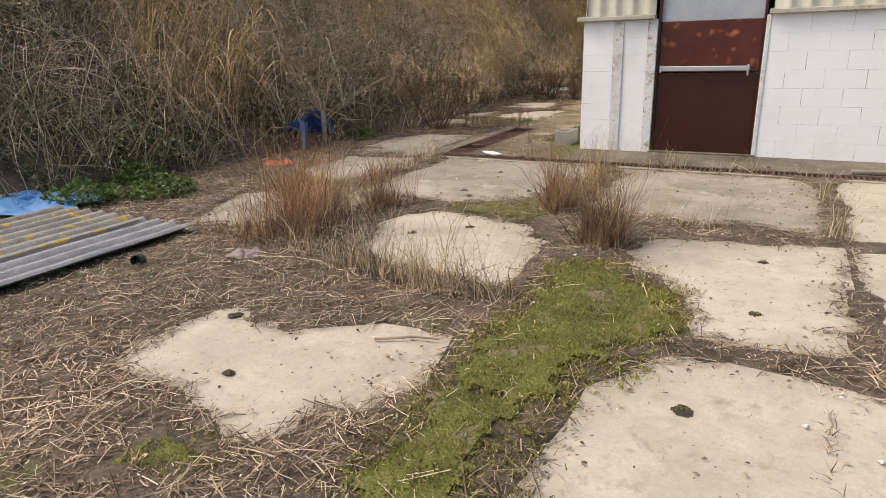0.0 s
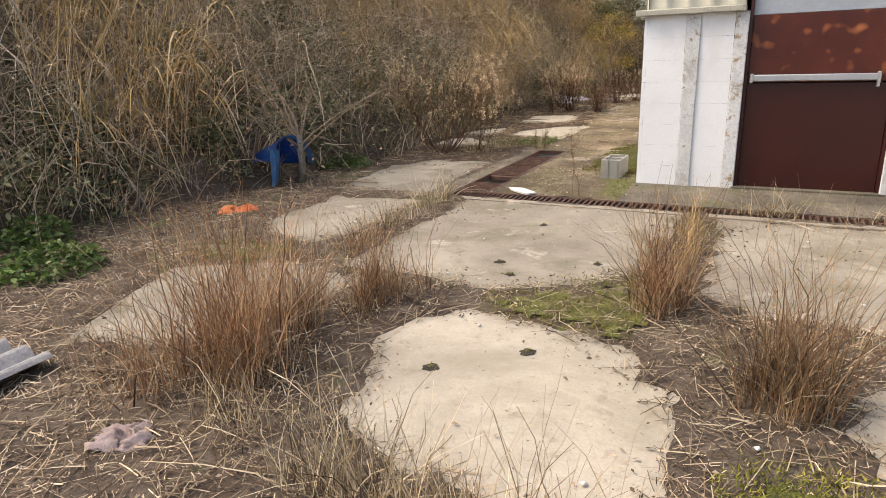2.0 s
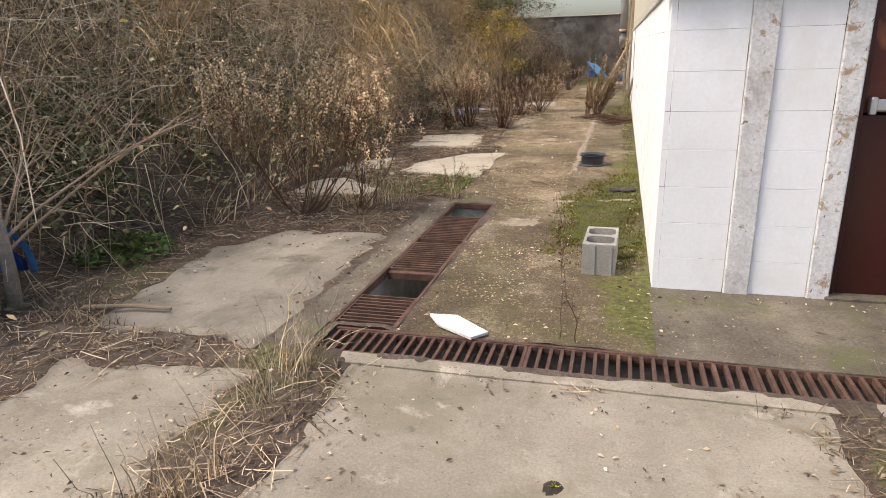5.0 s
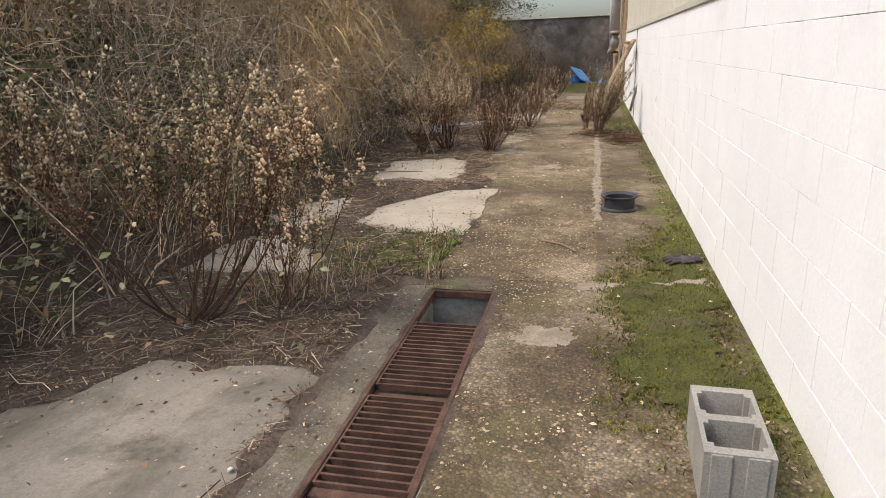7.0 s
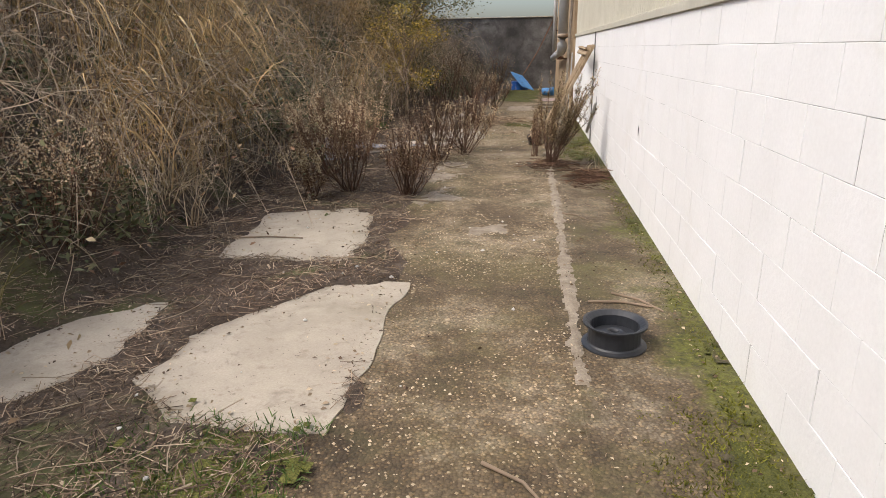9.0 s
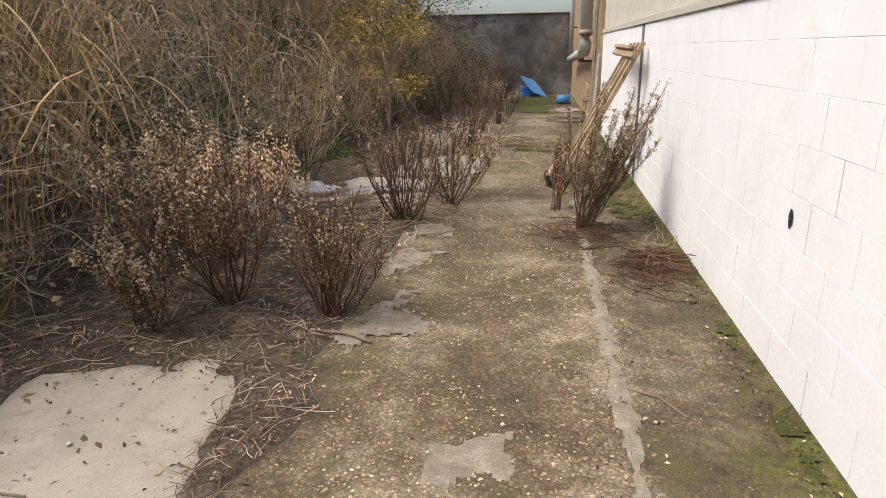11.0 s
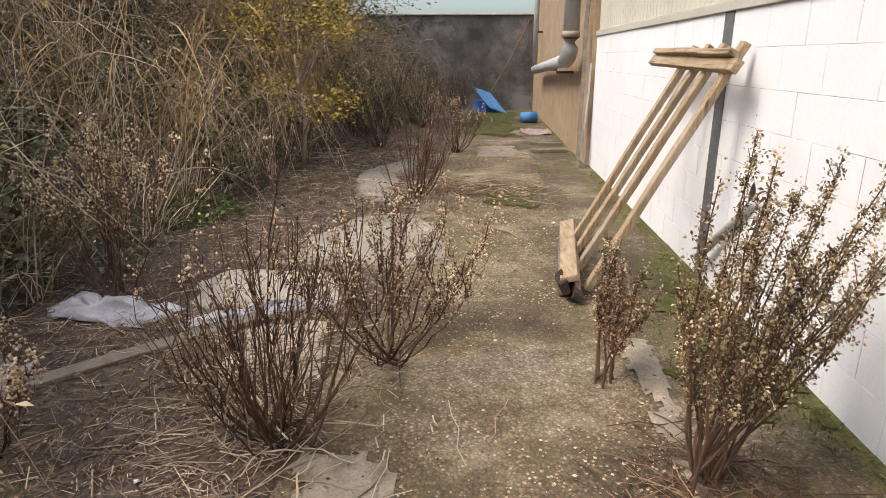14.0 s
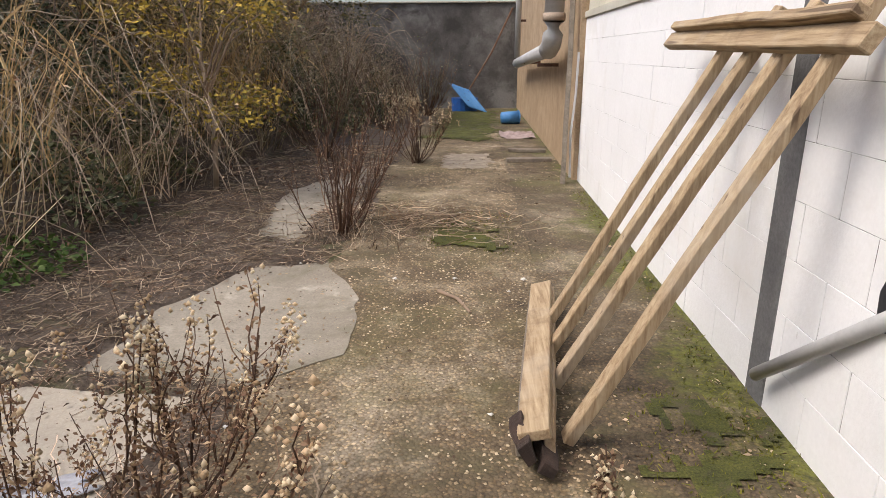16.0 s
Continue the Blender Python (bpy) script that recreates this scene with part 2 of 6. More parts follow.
M_WOOD = timber("raw_pine_batten", (0, radians(-27.5), 0), (1, 1, 0.05))
M_WOOD_Y = timber("raw_pine_board", (0, 0, radians(5)), (1, 0.05, 1))
M_OLDWOOD = surface("grey_old_wood", [(0.3, (0.15, 0.12, 0.09)), (0.7, (0.31, 0.265, 0.21))], 8, 70, 0.4, 0.9, relief=0.5)
M_PIPE = surface("grey_plastic_pipe", [(0.3, (0.42, 0.42, 0.415)), (0.7, (0.52, 0.52, 0.51))], 4, 30, 0.15, 0.5, relief=0.05)
M_BLACK = surface("black_plastic", [(0.3, (0.018, 0.020, 0.024)), (0.7, (0.035, 0.038, 0.045))], 6, 50, 0.2, 0.5, relief=0.1)
M_BLUE = surface("faded_blue_plastic", [(0.3, (0.06, 0.22, 0.50)), (0.7, (0.12, 0.32, 0.62))], 4, 40, 0.2, 0.55, relief=0.1)
M_NAVY = surface("deep_blue_plastic", [(0.3, (0.012, 0.075, 0.34)), (0.7, (0.03, 0.15, 0.52))], 5, 40, 0.3, 0.5, relief=0.2)
M_ORANGE = surface("orange_plastic", [(0.3, (0.60, 0.13, 0.03)), (0.7, (0.75, 0.22, 0.06))], 6, 40, 0.2, 0.6)
M_FILM = surface("dusty_white_film", [(0.3, (0.27, 0.27, 0.29)), (0.7, (0.50, 0.50, 0.53))], 6, 40, 0.25, 0.5, relief=0.3)
M_TILE = surface("white_tile", [(0.3, (0.66, 0.64, 0.60)), (0.7, (0.76, 0.74, 0.70))], 6, 60, 0.15, 0.5)
M_CLOTH = surface("dark_rag", [(0.3, (0.045, 0.036, 0.038)), (0.7, (0.115, 0.098, 0.10))], 8, 70, 0.4, 0.95, relief=0.6)
M_PINKRAG = surface("pinkish_rag", [(0.3, (0.25, 0.18, 0.17)), (0.7, (0.45, 0.36, 0.34))], 14, 70, 0.3, 0.95)
M_PEBBLE = plant("pebbles", [(0.0, (0.14, 0.11, 0.075)), (0.5, (0.29, 0.235, 0.165)), (0.85, (0.42, 0.36, 0.27)), (1.0, (0.58, 0.52, 0.43))], 0.9)
M_STRAW = plant("straw_litter", [(0.0, (0.055, 0.036, 0.027)), (0.4, (0.17, 0.125, 0.092)), (0.75, (0.37, 0.30, 0.225)), (1.0, (0.62, 0.54, 0.43))], 0.85)
M_ALLEY = plant("dark_stem_litter", [(0.0, (0.045, 0.031, 0.024)), (0.5, (0.15, 0.108, 0.082)), (0.85, (0.32, 0.25, 0.192)), (1.0, (0.54, 0.46, 0.36))], 0.85)
M_DRY = plant("dry_stalks", [(0.0, (0.10, 0.068, 0.042)), (0.35, (0.31, 0.245, 0.165)), (0.7, (0.58, 0.485, 0.345)), (1.0, (0.86, 0.77, 0.60))], 0.8, 0.15)
M_GREY = plant("weathered_stalks", [(0.0, (0.11, 0.085, 0.065)), (0.4, (0.39, 0.33, 0.265)), (0.75, (0.64, 0.56, 0.46)), (1.0, (0.88, 0.80, 0.69))], 0.8, 0.12)
M_GREENISH = plant("olive_grass", [(0.0, (0.075, 0.070, 0.030)), (0.5, (0.19, 0.18, 0.08)), (1.0, (0.40, 0.36, 0.20))], 0.75, 0.15)
M_REED = plant("golden_reed", [(0.0, (0.20, 0.13, 0.06)), (0.5, (0.47, 0.34, 0.17)), (1.0, (0.78, 0.62, 0.38))], 0.75, 0.2)
M_RED = plant("reddish_grass", [(0.0, (0.13, 0.065, 0.038)), (0.5, (0.33, 0.195, 0.115)), (1.0, (0.60, 0.43, 0.27))], 0.75, 0.15)
M_CANE = plant("bramble_cane", [(0.0, (0.085, 0.055, 0.042)), (0.4, (0.31, 0.245, 0.195)), (1.0, (0.74, 0.65, 0.54))], 0.7)
M_LEAF = plant("bramble_leaf", [(0.0, (0.042, 0.055, 0.028)), (0.5, (0.125, 0.145, 0.075)), (0.85, (0.27, 0.29, 0.175)), (1.0, (0.42, 0.33, 0.20))], 0.45, 0.2)
M_GREEN = plant("fresh_leaf", [(0.0, (0.045, 0.085, 0.022)), (0.6, (0.10, 0.175, 0.045)), (1.0, (0.19, 0.26, 0.09))], 0.55, 0.25)
M_MOSSB = plant("moss_tips", [(0.0, (0.085, 0.090, 0.018)), (0.5, (0.19, 0.20, 0.034)), (1.0, (0.33, 0.32, 0.09))], 0.9, 0.1)
M_MOSSD = plant("dark_moss_tips", [(0.0, (0.05, 0.055, 0.008)), (0.5, (0.115, 0.125, 0.016)), (1.0, (0.20, 0.20, 0.04))], 0.9, 0.1)
M_YELLOW = plant("yellow_leaf", [(0.0, (0.10, 0.10, 0.03)), (0.4, (0.36, 0.28, 0.06)), (1.0, (0.66, 0.50, 0.11))], 0.6, 0.3)
M_STEM = plant("shrub_stem", [(0.0, (0.060, 0.036, 0.028)), (0.6, (0.15, 0.093, 0.068)), (1.0, (0.29, 0.205, 0.15))], 0.8)
M_BROWNLEAF = plant("withered_leaf", [(0.0, (0.085, 0.046, 0.034)), (0.4, (0.185, 0.112, 0.076)), (0.75, (0.31, 0.215, 0.145)), (1.0, (0.58, 0.465, 0.325))], 0.8, 0.2)
M_OLIVE = plant("olive_leaf", [(0.0, (0.065, 0.045, 0.030)), (0.45, (0.16, 0.118, 0.066)), (0.75, (0.29, 0.225, 0.13)), (1.0, (0.62, 0.52, 0.35))], 0.7, 0.25)
M_FLUFF = plant("seed_fluff", [(0.0, (0.42, 0.30, 0.19)), (0.4, (0.66, 0.53, 0.38)), (1.0, (0.90, 0.82, 0.67))], 0.95, 0.3)
M_TREE = plant("far_leaf", [(0.0, (0.045, 0.048, 0.020)), (0.5, (0.115, 0.115, 0.048)), (1.0, (0.26, 0.225, 0.11))], 0.7, 0.2)


# ---------------------------------------------------------------- makers
rng = np.random.default_rng(7)


def thing(name, label, category, at=(0, 0, 0), turn=0.0, group="", kind=""):
    ob = new(name)
    ob.matrix_basis = pose(*at, 0, 0, turn)
    return tagged(ob, label, category, group, kind)


def mesh_of(bm, name):
    me = bpy.data.meshes.new(name)
    bm.to_mesh(me)
    bm.free()
    return me


def part(name, bm, material, parent=None, label="", smooth=False):
    me = bm if isinstance(bm, bpy.types.Mesh) else mesh_of(bm, name)
    if not me.materials:
        me.materials.append(material)
    if smooth:
        me.shade_smooth()
    ob = new(name, me)
    ob.parent = parent
    if label:
        ob["label"] = label
    return ob


def box(bm, x0, x1, y0, y1, z0, z1, bevel=0.0, m=None):
    mat = Matrix.LocRotScale(((x0 + x1) / 2, (y0 + y1) / 2, (z0 + z1) / 2), None, (x1 - x0, y1 - y0, z1 - z0))
    r = bmesh.ops.create_cube(bm, size=1, matrix=(m or Matrix()) @ mat)
    if bevel:
        edges = list({e for v in r["verts"] for e in v.link_edges})
        bmesh.ops.bevel(bm, geom=edges, offset=bevel, segments=1, affect="EDGES")
    return bm


def bx(*a, **k):
    return box(bmesh.new(), *a, **k)


def beam(a, b, w, h, bevel=0.004, up=(0, 0, 1), wear=0.0, seed=0):
    """A board from a to b, w across, h deep, with slightly worn faces."""
    a, b = Vector(a), Vector(b)
    d = (b - a).normalized()
    s = d.cross(Vector(up)).normalized()
    u = s.cross(d)
    m = Matrix((s, d, u)).transposed().to_4x4()
    m.translation = (a + b) / 2
    bm = bmesh.new()
    length = (b - a).length
    box(bm, -w / 2, w / 2, -length / 2, length / 2, -h / 2, h / 2, bevel)
    if wear:
        long_edges = [e for e in bm.edges if e.calc_length() > length * 0.8]
        bmesh.ops.subdivide_edges(bm, edges=long_edges, cuts=9, use_grid_fill=True)
        for v in bm.verts:
            v.co += noise.noise_vector(v.co * 9 + Vector((seed * 3.1, 0, 0))) * wear + noise.noise_vector(v.co * 1.5 + Vector((0, seed * 2.3, 0))) * wear * 1.5
    bm.transform(m)
    return bm


def tube(points, radius, sides=10, bm=None, r_end=None):
    bm = bm or bmesh.new()
    pts = [Vector(p) for p in points]
    rings = []
    for i, p in enumerate(pts):
        d = (pts[min(i + 1, len(pts) - 1)] - pts[max(i - 1, 0)]).normalized()
        s = d.orthogonal().normalized() if abs(d.z) > 0.95 else d.cross(Vector((0, 0, 1))).normalized()
        u = s.cross(d)
        r = radius if r_end is None else radius + (r_end - radius) * i / (len(pts) - 1)
        rings.append([bm.verts.new(p + r * (math.cos(a) * s + math.sin(a) * u)) for a in (2 * math.pi * k / sides for k in range(sides))])
    for q, w in zip(rings, rings[1:]):
        for k in range(sides):
            bm.faces.new((q[k], q[(k + 1) % sides], w[(k + 1) % sides], w[k]))
    bm.faces.new(rings[0])
    bm.faces.new(rings[-1][::-1])
    bmesh.ops.recalc_face_normals(bm, faces=bm.faces)
    return bm


def lattice(x, y, seed=0):
    """Smooth value noise, -1 to 1, for arrays of x and y."""
    xi, yi = np.floor(x).astype(np.int64), np.floor(y).astype(np.int64)
    fx, fy = x - xi, y - yi
    fx, fy = fx * fx * (3 - 2 * fx), fy * fy * (3 - 2 * fy)

    def h(i, j):
        n = (i * 374761393 + j * 668265263 + seed * 974634777) & 0x7FFFFFFF
        n = ((n ^ (n >> 13)) * 1274126177) & 0x7FFFFFFF
        return ((n ^ (n >> 16)) & 0xFFFF) / 32767.5 - 1
    return (h(xi, yi) * (1 - fx) + h(xi + 1, yi) * fx) * (1 - fy) + (h(xi, yi + 1) * (1 - fx) + h(xi + 1, yi + 1) * fx) * fy


def rough2(x, y, s, seed=0):
    return (lattice(x * s, y * s, seed) + 0.5 * lattice(x * s * 2.1, y * s * 2.1, seed + 1) + 0.25 * lattice(x * s * 4.3, y * s * 4.3, seed + 2)) / 1.75


def sdf(x, y, poly):
    """Signed distance (negative inside) to an outline."""
    d2 = np.full(x.shape, 1e9)
    inside = np.zeros(x.shape, bool)
    for (ax, ay), (bx_, by) in zip(poly, poly[1:] + poly[:1]):
        ex, ey = bx_ - ax, by - ay
        t = np.clip(((x - ax) * ex + (y - ay) * ey) / (ex * ex + ey * ey), 0, 1)
        d2 = np.minimum(d2, (x - ax - t * ex) ** 2 + (y - ay - t * ey) ** 2)
        if ay != by:
            inside ^= ((ay > y) != (by > y)) & (x < ex * (y - ay) / ey + ax)
    return np.where(inside, -1, 1) * np.sqrt(d2)


def raw_mesh(name, verts, faces):
    """A mesh from numpy arrays: verts (n, 3), faces (m, k)."""
    me = bpy.data.meshes.new(name)
    n, k = faces.shape
    me.vertices.add(len(verts))
    me.vertices.foreach_set("co", verts.astype(np.float32).ravel())
    me.loops.add(n * k)
    me.loops.foreach_set("vertex_index", faces.astype(np.int32).ravel())
    me.polygons.add(n)
    me.polygons.foreach_set("loop_start", np.arange(0, n * k, k, dtype=np.int32))
    me.update(calc_edges=True)
    me.validate()
    return me


def ribbons(name, paths, widths, side=None):
    """One mesh of many thin blades. paths (n, k, 3), widths (n, k)."""
    n, k, _ = paths.shape
    if side is None:
        a = rng.uniform(0, 2 * np.pi, n)
        side = np.stack([np.cos(a), np.sin(a), rng.normal(0, 0.3, n)], 1)
    off = side[:, None, :] * widths[:, :, None] * 0.5
    v = np.stack([paths - off, paths + off], 2).reshape(-1, 3)
    i = (np.arange(n)[:, None] * k + np.arange(k - 1)[None]).ravel() * 2
    return raw_mesh(name, v, np.stack([i, i + 1, i + 3, i + 2], 1))


def joined(meshes, name):
    vs, fs, n = [], [], 0
    for me in meshes:
        v = np.empty(len(me.vertices) * 3, np.float32)
        me.vertices.foreach_get("co", v)
        f = np.empty(len(me.loops), np.int32)
        me.loops.foreach_get("vertex_index", f)
        vs.append(v.reshape(-1, 3))
        fs.append(f.reshape(-1, 4) + n)
        n += len(me.vertices)
        bpy.data.meshes.remove(me)
    return raw_mesh(name, np.concatenate(vs), np.concatenate(fs))


def blades(base, length, lean, width, droop=0.3, k=4, wobble=0.05, az=None):
    """Paths and widths of stalks rising from base (n, 3); lean is the spread from upright, droop bends the tip over."""
    n = len(base)
    a = rng.uniform(0, 2 * np.pi, n) if az is None else az
    tilt = np.abs(rng.normal(0, lean, n))
    d = np.stack([np.cos(a) * np.sin(tilt), np.sin(a) * np.sin(tilt), np.cos(tilt)], 1)
    s = np.linspace(0, 1, k)
    p = base[:, None, :] + d[:, None, :] * (length[:, None] * s)[:, :, None]
    side = np.stack([np.cos(a), np.sin(a)], 1)
    bend = droop * rng.uniform(0.1, 1, n) * length
    p[:, :, :2] += side[:, None, :] * (bend[:, None] * s ** 2)[:, :, None]
    p[:, :, 2] -= bend[:, None] * s ** 2 * 0.6
    p += rng.normal(0, 1, (n, k, 3)) * wobble * length[:, None, None] * s[None, :, None]
    return p, width[:, None] * (1 - 0.75 * s)[None]


def leaflets(centres, size, flat=0.4):
    """Small pointed leaves at centres: paths and widths for ribbons()."""
    n = len(centres)
    d = rng.normal(0, 1, (n, 3))
    d[:, 2] *= flat
    d /= np.linalg.norm(d, axis=1)[:, None]
    s = np.array([-0.5, 0.0, 0.5])
    p = centres[:, None, :] + d[:, None, :] * (s[None] * size[:, None])[:, :, None]
    p[:, 1, 2] += size * 0.1
    w = size[:, None] * np.array([0.12, 0.55, 0.06])[None]
    side = np.cross(d, rng.normal(0, 1, (n, 3)) + np.array([0, 0, 1.5]))
    side /= np.linalg.norm(side, axis=1)[:, None]
    return p, w, side


def leaf_mesh(name, centres, size, flat=0.4):
    p, w, side = leaflets(centres, size, flat)
    return ribbons(name, p, w, side)


# ---------------------------------------------------------------- plan
WALL_X, FACADE_Y, WALL_END, WALL_H = -2.31, 9.07, 24.62, 1.62
DRAIN = (-3.97, -3.585, 8.26, 10.93)      # drain along the alley: x0, x1, y0, y1
CROSS = (-3.90, 2.60, 7.95, 8.22)         # drain across the yard
SLABS = {
    "near_left": [(-2.66, 2.3), (-2.1, 2.15), (-1.6, 2.02), (-1.33, 2.42), (-1.2, 2.75), (-1.28, 3.22), (-1.7, 3.2), (-2.1, 2.95), (-2.58, 3.08), (-2.84, 2.75)],
    "near_right": [(-0.72, 1.0), (3.0, 1.0), (3.0, 3.46), (-0.28, 3.46), (-0.55, 3.0)],
    "mid_right": [(-0.22, 3.66), (0.52, 3.62), (0.52, 5.48), (-0.7, 5.34), (-0.82, 4.75), (-0.4, 4.25)],
    "mid_far_right": [(0.56, 3.62), (3.0, 3.62), (3.0, 5.5), (0.56, 5.5)],
    "centre": [(-2.55, 4.05), (-1.28, 3.92), (-1.36, 5.0), (-1.65, 5.3), (-2.62, 5.5), (-2.82, 4.9)],
    "big": [(-3.66, 5.78), (-2.5, 5.7), (-1.9, 6.08), (-1.73, 6.5), (-1.72, 7.9), (-3.66, 7.9)],
    "big_right": [(-1.44, 6.1), (-1.15, 5.82), (0.44, 5.78), (0.44, 7.9), (-1.44, 7.9)],
    "right_far": [(0.56, 5.7), (3.0, 5.7), (3.0, 7.9), (0.56, 7.9)],
    "left_low": [(-4.3, 4.2), (-3.45, 4.5), (-3.3, 5.6), (-4.0, 5.75), (-4.75, 5.3)],
    "left_mid": [(-4.9, 6.3), (-4.08, 6.05), (-3.98, 6.9), (-4.05, 7.72), (-5.1, 7.66), (-5.15, 7.2)],
    "left_far": [(-5.25, 7.95), (-4.20, 7.9), (-4.20, 9.9), (-5.1, 9.85), (-5.45, 9.3)],
    "alley_a": [(-5.05, 12.45), (-4.65, 12.1), (-4.0, 12.1), (-4.0, 13.8), (-4.5, 13.7), (-5.0, 12.9)],
    "alley_b": [(-6.0, 12.3), (-5.4, 12.15), (-5.2, 12.7), (-5.35, 13.4), (-6.0, 12.8)],
    "alley_c": [(-5.8, 11.0), (-4.9, 11.1), (-4.85, 11.45), (-5.5, 12.0), (-5.9, 11.9)],
    "alley_d": [(-5.5, 14.1), (-4.45, 14.1), (-4.45, 14.8), (-4.6, 15.4), (-4.85, 15.7), (-5.55, 15.4)],
    "alley_e": [(-5.5, 19.4), (-4.55, 19.5), (-4.48, 20.12), (-5.45, 20.2)],
    "alley_f": [(-5.08, 20.32), (-4.35, 20.2), (-4.0, 20.5), (-4.02, 21.2), (-4.35, 21.9), (-4.8, 21.65), (-5.05, 21.0)],
    "alley_g": [(-5.02, 22.3), (-4.6, 22.2), (-4.64, 23.7), (-4.4, 24.6), (-4.6, 25.7), (-5.25, 24.0), (-5.12, 22.9)],
    "alley_h": [(-4.95, 18.6), (-4.42, 18.68), (-4.55, 19.38), (-5.05, 19.32)],
}
PATHS = {
    "main": [(-3.0, 11.16), (-3.0, 34), (-4.40, 34), (-4.40, 14.8), (-4.08, 14.2), (-4.08, 11.16)],
    "drain_side": [(-3.58, 8.2), (-3.0, 8.2), (-3.0, 11.15), (-4.1, 11.15), (-4.1, 10.95), (-3.58, 10.95)],
    "border": [(-4.17, 8.0), (-3.97, 8.0), (-3.97, 11.0), (-4.17, 11.0)],
    "wall_strip": [(-3.015, 8.22), (-2.3, 8.22), (-2.3, 34), (-3.015, 34)],
    "apron": [(-2.32, 8.2), (3.0, 8.2), (3.0, 9.1), (-2.32, 9.1)],
}


def bank_foot(y):
    return np.interp(y, [-30, 0, 5, 8, 10, 15, 20, 25, 29, 32, 34, 60], [-8, -7.2, -6.6, -6.1, -5.75, -6.1, -6.35, -6.2, -5.6, -5.0, -4.5, -4.5])


def ground_z(x, y):
    d = np.full(x.shape, 9.0)
    near = (x > -8) & (x < 4) & (y > -1) & (y < 35)
    for poly in SLABS.values():
        d[near] = np.minimum(d[near], sdf(x[near], y[near], poly))
    road = np.full(x.shape, 9.0)
    for key, poly in PATHS.items():
        road[near] = np.minimum(road[near], sdf(x[near], y[near], poly))
    road = np.where((x < -3.6) & (y > 11), road + 0.03 + 0.22 * rough2(x, y, 1.3, 17), road)
    d = np.where(y > 22, d + 0.06, d)
    d = np.minimum(d, road)
    road = np.where(road < d + 0.001, -1, 1)
    edge = d + np.where(road < 0, 0.02, 0.05) + np.where(road < 0, 0.04, 0.11) * rough2(x, y, 2.2, 5) + np.where(road < 0, 0.03, 0.09) * rough2(x, y, 8.0, 8)
    z = np.clip(edge * 0.3, -0.06, 0.022) + np.where(edge > 0.05, 0.010 * rough2(x, y, 5, 3), 0)
    rise = np.clip(bank_foot(y) - x + 0.25 * rough2(x, y, 0.8, 21), 0, None)
    z = z + np.minimum(rise * 0.78, 3.9 + 0.35 * rough2(x, y, 0.35, 31)) * np.clip((36 - y) / 3, 0, 1)
    return z


# ---------------------------------------------------------------- ground, one sheet to the horizon
def span(a, b, step):
    return np.linspace(a, b, int(round((b - a) / step)) + 1)


xs = np.unique(np.round(np.concatenate([[-600, -200, -90, -50, -30, -22], span(-18, -7.6, 0.4), span(-7.5, 1.4, 0.06), span(1.6, 6, 0.4), [9, 16, 40, 120, 600],
                                        DRAIN[:2], CROSS[:2]]), 4))
ys = np.unique(np.round(np.concatenate([[-600, -150, -50, -20, -9], span(-5, 0.5, 0.5), span(0.8, 24.8, 0.08), span(25, 36, 0.25), [40, 50, 90, 200, 600],
                                        DRAIN[2:], CROSS[2:]]), 4))
gx, gy = np.meshgrid(xs, ys)
gz = ground_z(gx, gy)
idx = np.arange(gx.size).reshape(gx.shape)
quads = np.stack([idx[:-1, :-1], idx[:-1, 1:], idx[1:, 1:], idx[1:, :-1]], -1).reshape(-1, 4)
cx, cy = ((gx[:-1, :-1] + gx[1:, 1:]) / 2).ravel(), ((gy[:-1, :-1] + gy[1:, 1:]) / 2).ravel()
hole = ((cx > DRAIN[0]) & (cx < DRAIN[1]) & (cy > DRAIN[2]) & (cy < DRAIN[3])) | ((cx > CROSS[0]) & (cx < CROSS[1]) & (cy > CROSS[2]) & (cy < CROSS[3]))
ground = part("ground", raw_mesh("ground", np.stack([gx, gy, gz], -1).reshape(-1, 3), quads[~hole]), M_LITTER, smooth=True)
tagged(ground, "brown soil covered with dead plant litter, rising into a bank", "ground", kind="structure")


def plate(name, outline, z, material, label, category, thick=0.07, rag=0.02, step=0.12, kind="structure", dome=0.0):
    """A flat cast plate with a slightly broken outline."""
    pts = []
    for (ax, ay), (bx_, by) in zip(outline, outline[1:] + outline[:1]):
        n = max(1, int(math.hypot(bx_ - ax, by - ay) / step))
        pts += [(ax + (bx_ - ax) * i / n, ay + (by - ay) * i / n) for i in range(n)]
    bm = bmesh.new()
    vs = []
    for x, y in pts:
        j = noise.noise_vector(Vector((x * 3.1, y * 3.1, z * 7))) * rag
        vs.append(bm.verts.new((x + j.x, y + j.y, z)))
    f = bm.faces.new(vs)
    if f.normal.z < 0:
        f.normal_flip()
    r = bmesh.ops.extrude_face_region(bm, geom=[f])
    low = [v for v in r["geom"] if isinstance(v, bmesh.types.BMVert)]
    bmesh.ops.translate(bm, verts=low, vec=(0, 0, -thick))
    bmesh.ops.recalc_face_normals(bm, faces=bm.faces)
    ob = part(name, bm, material)
    return tagged(ob, label, category, kind=kind)


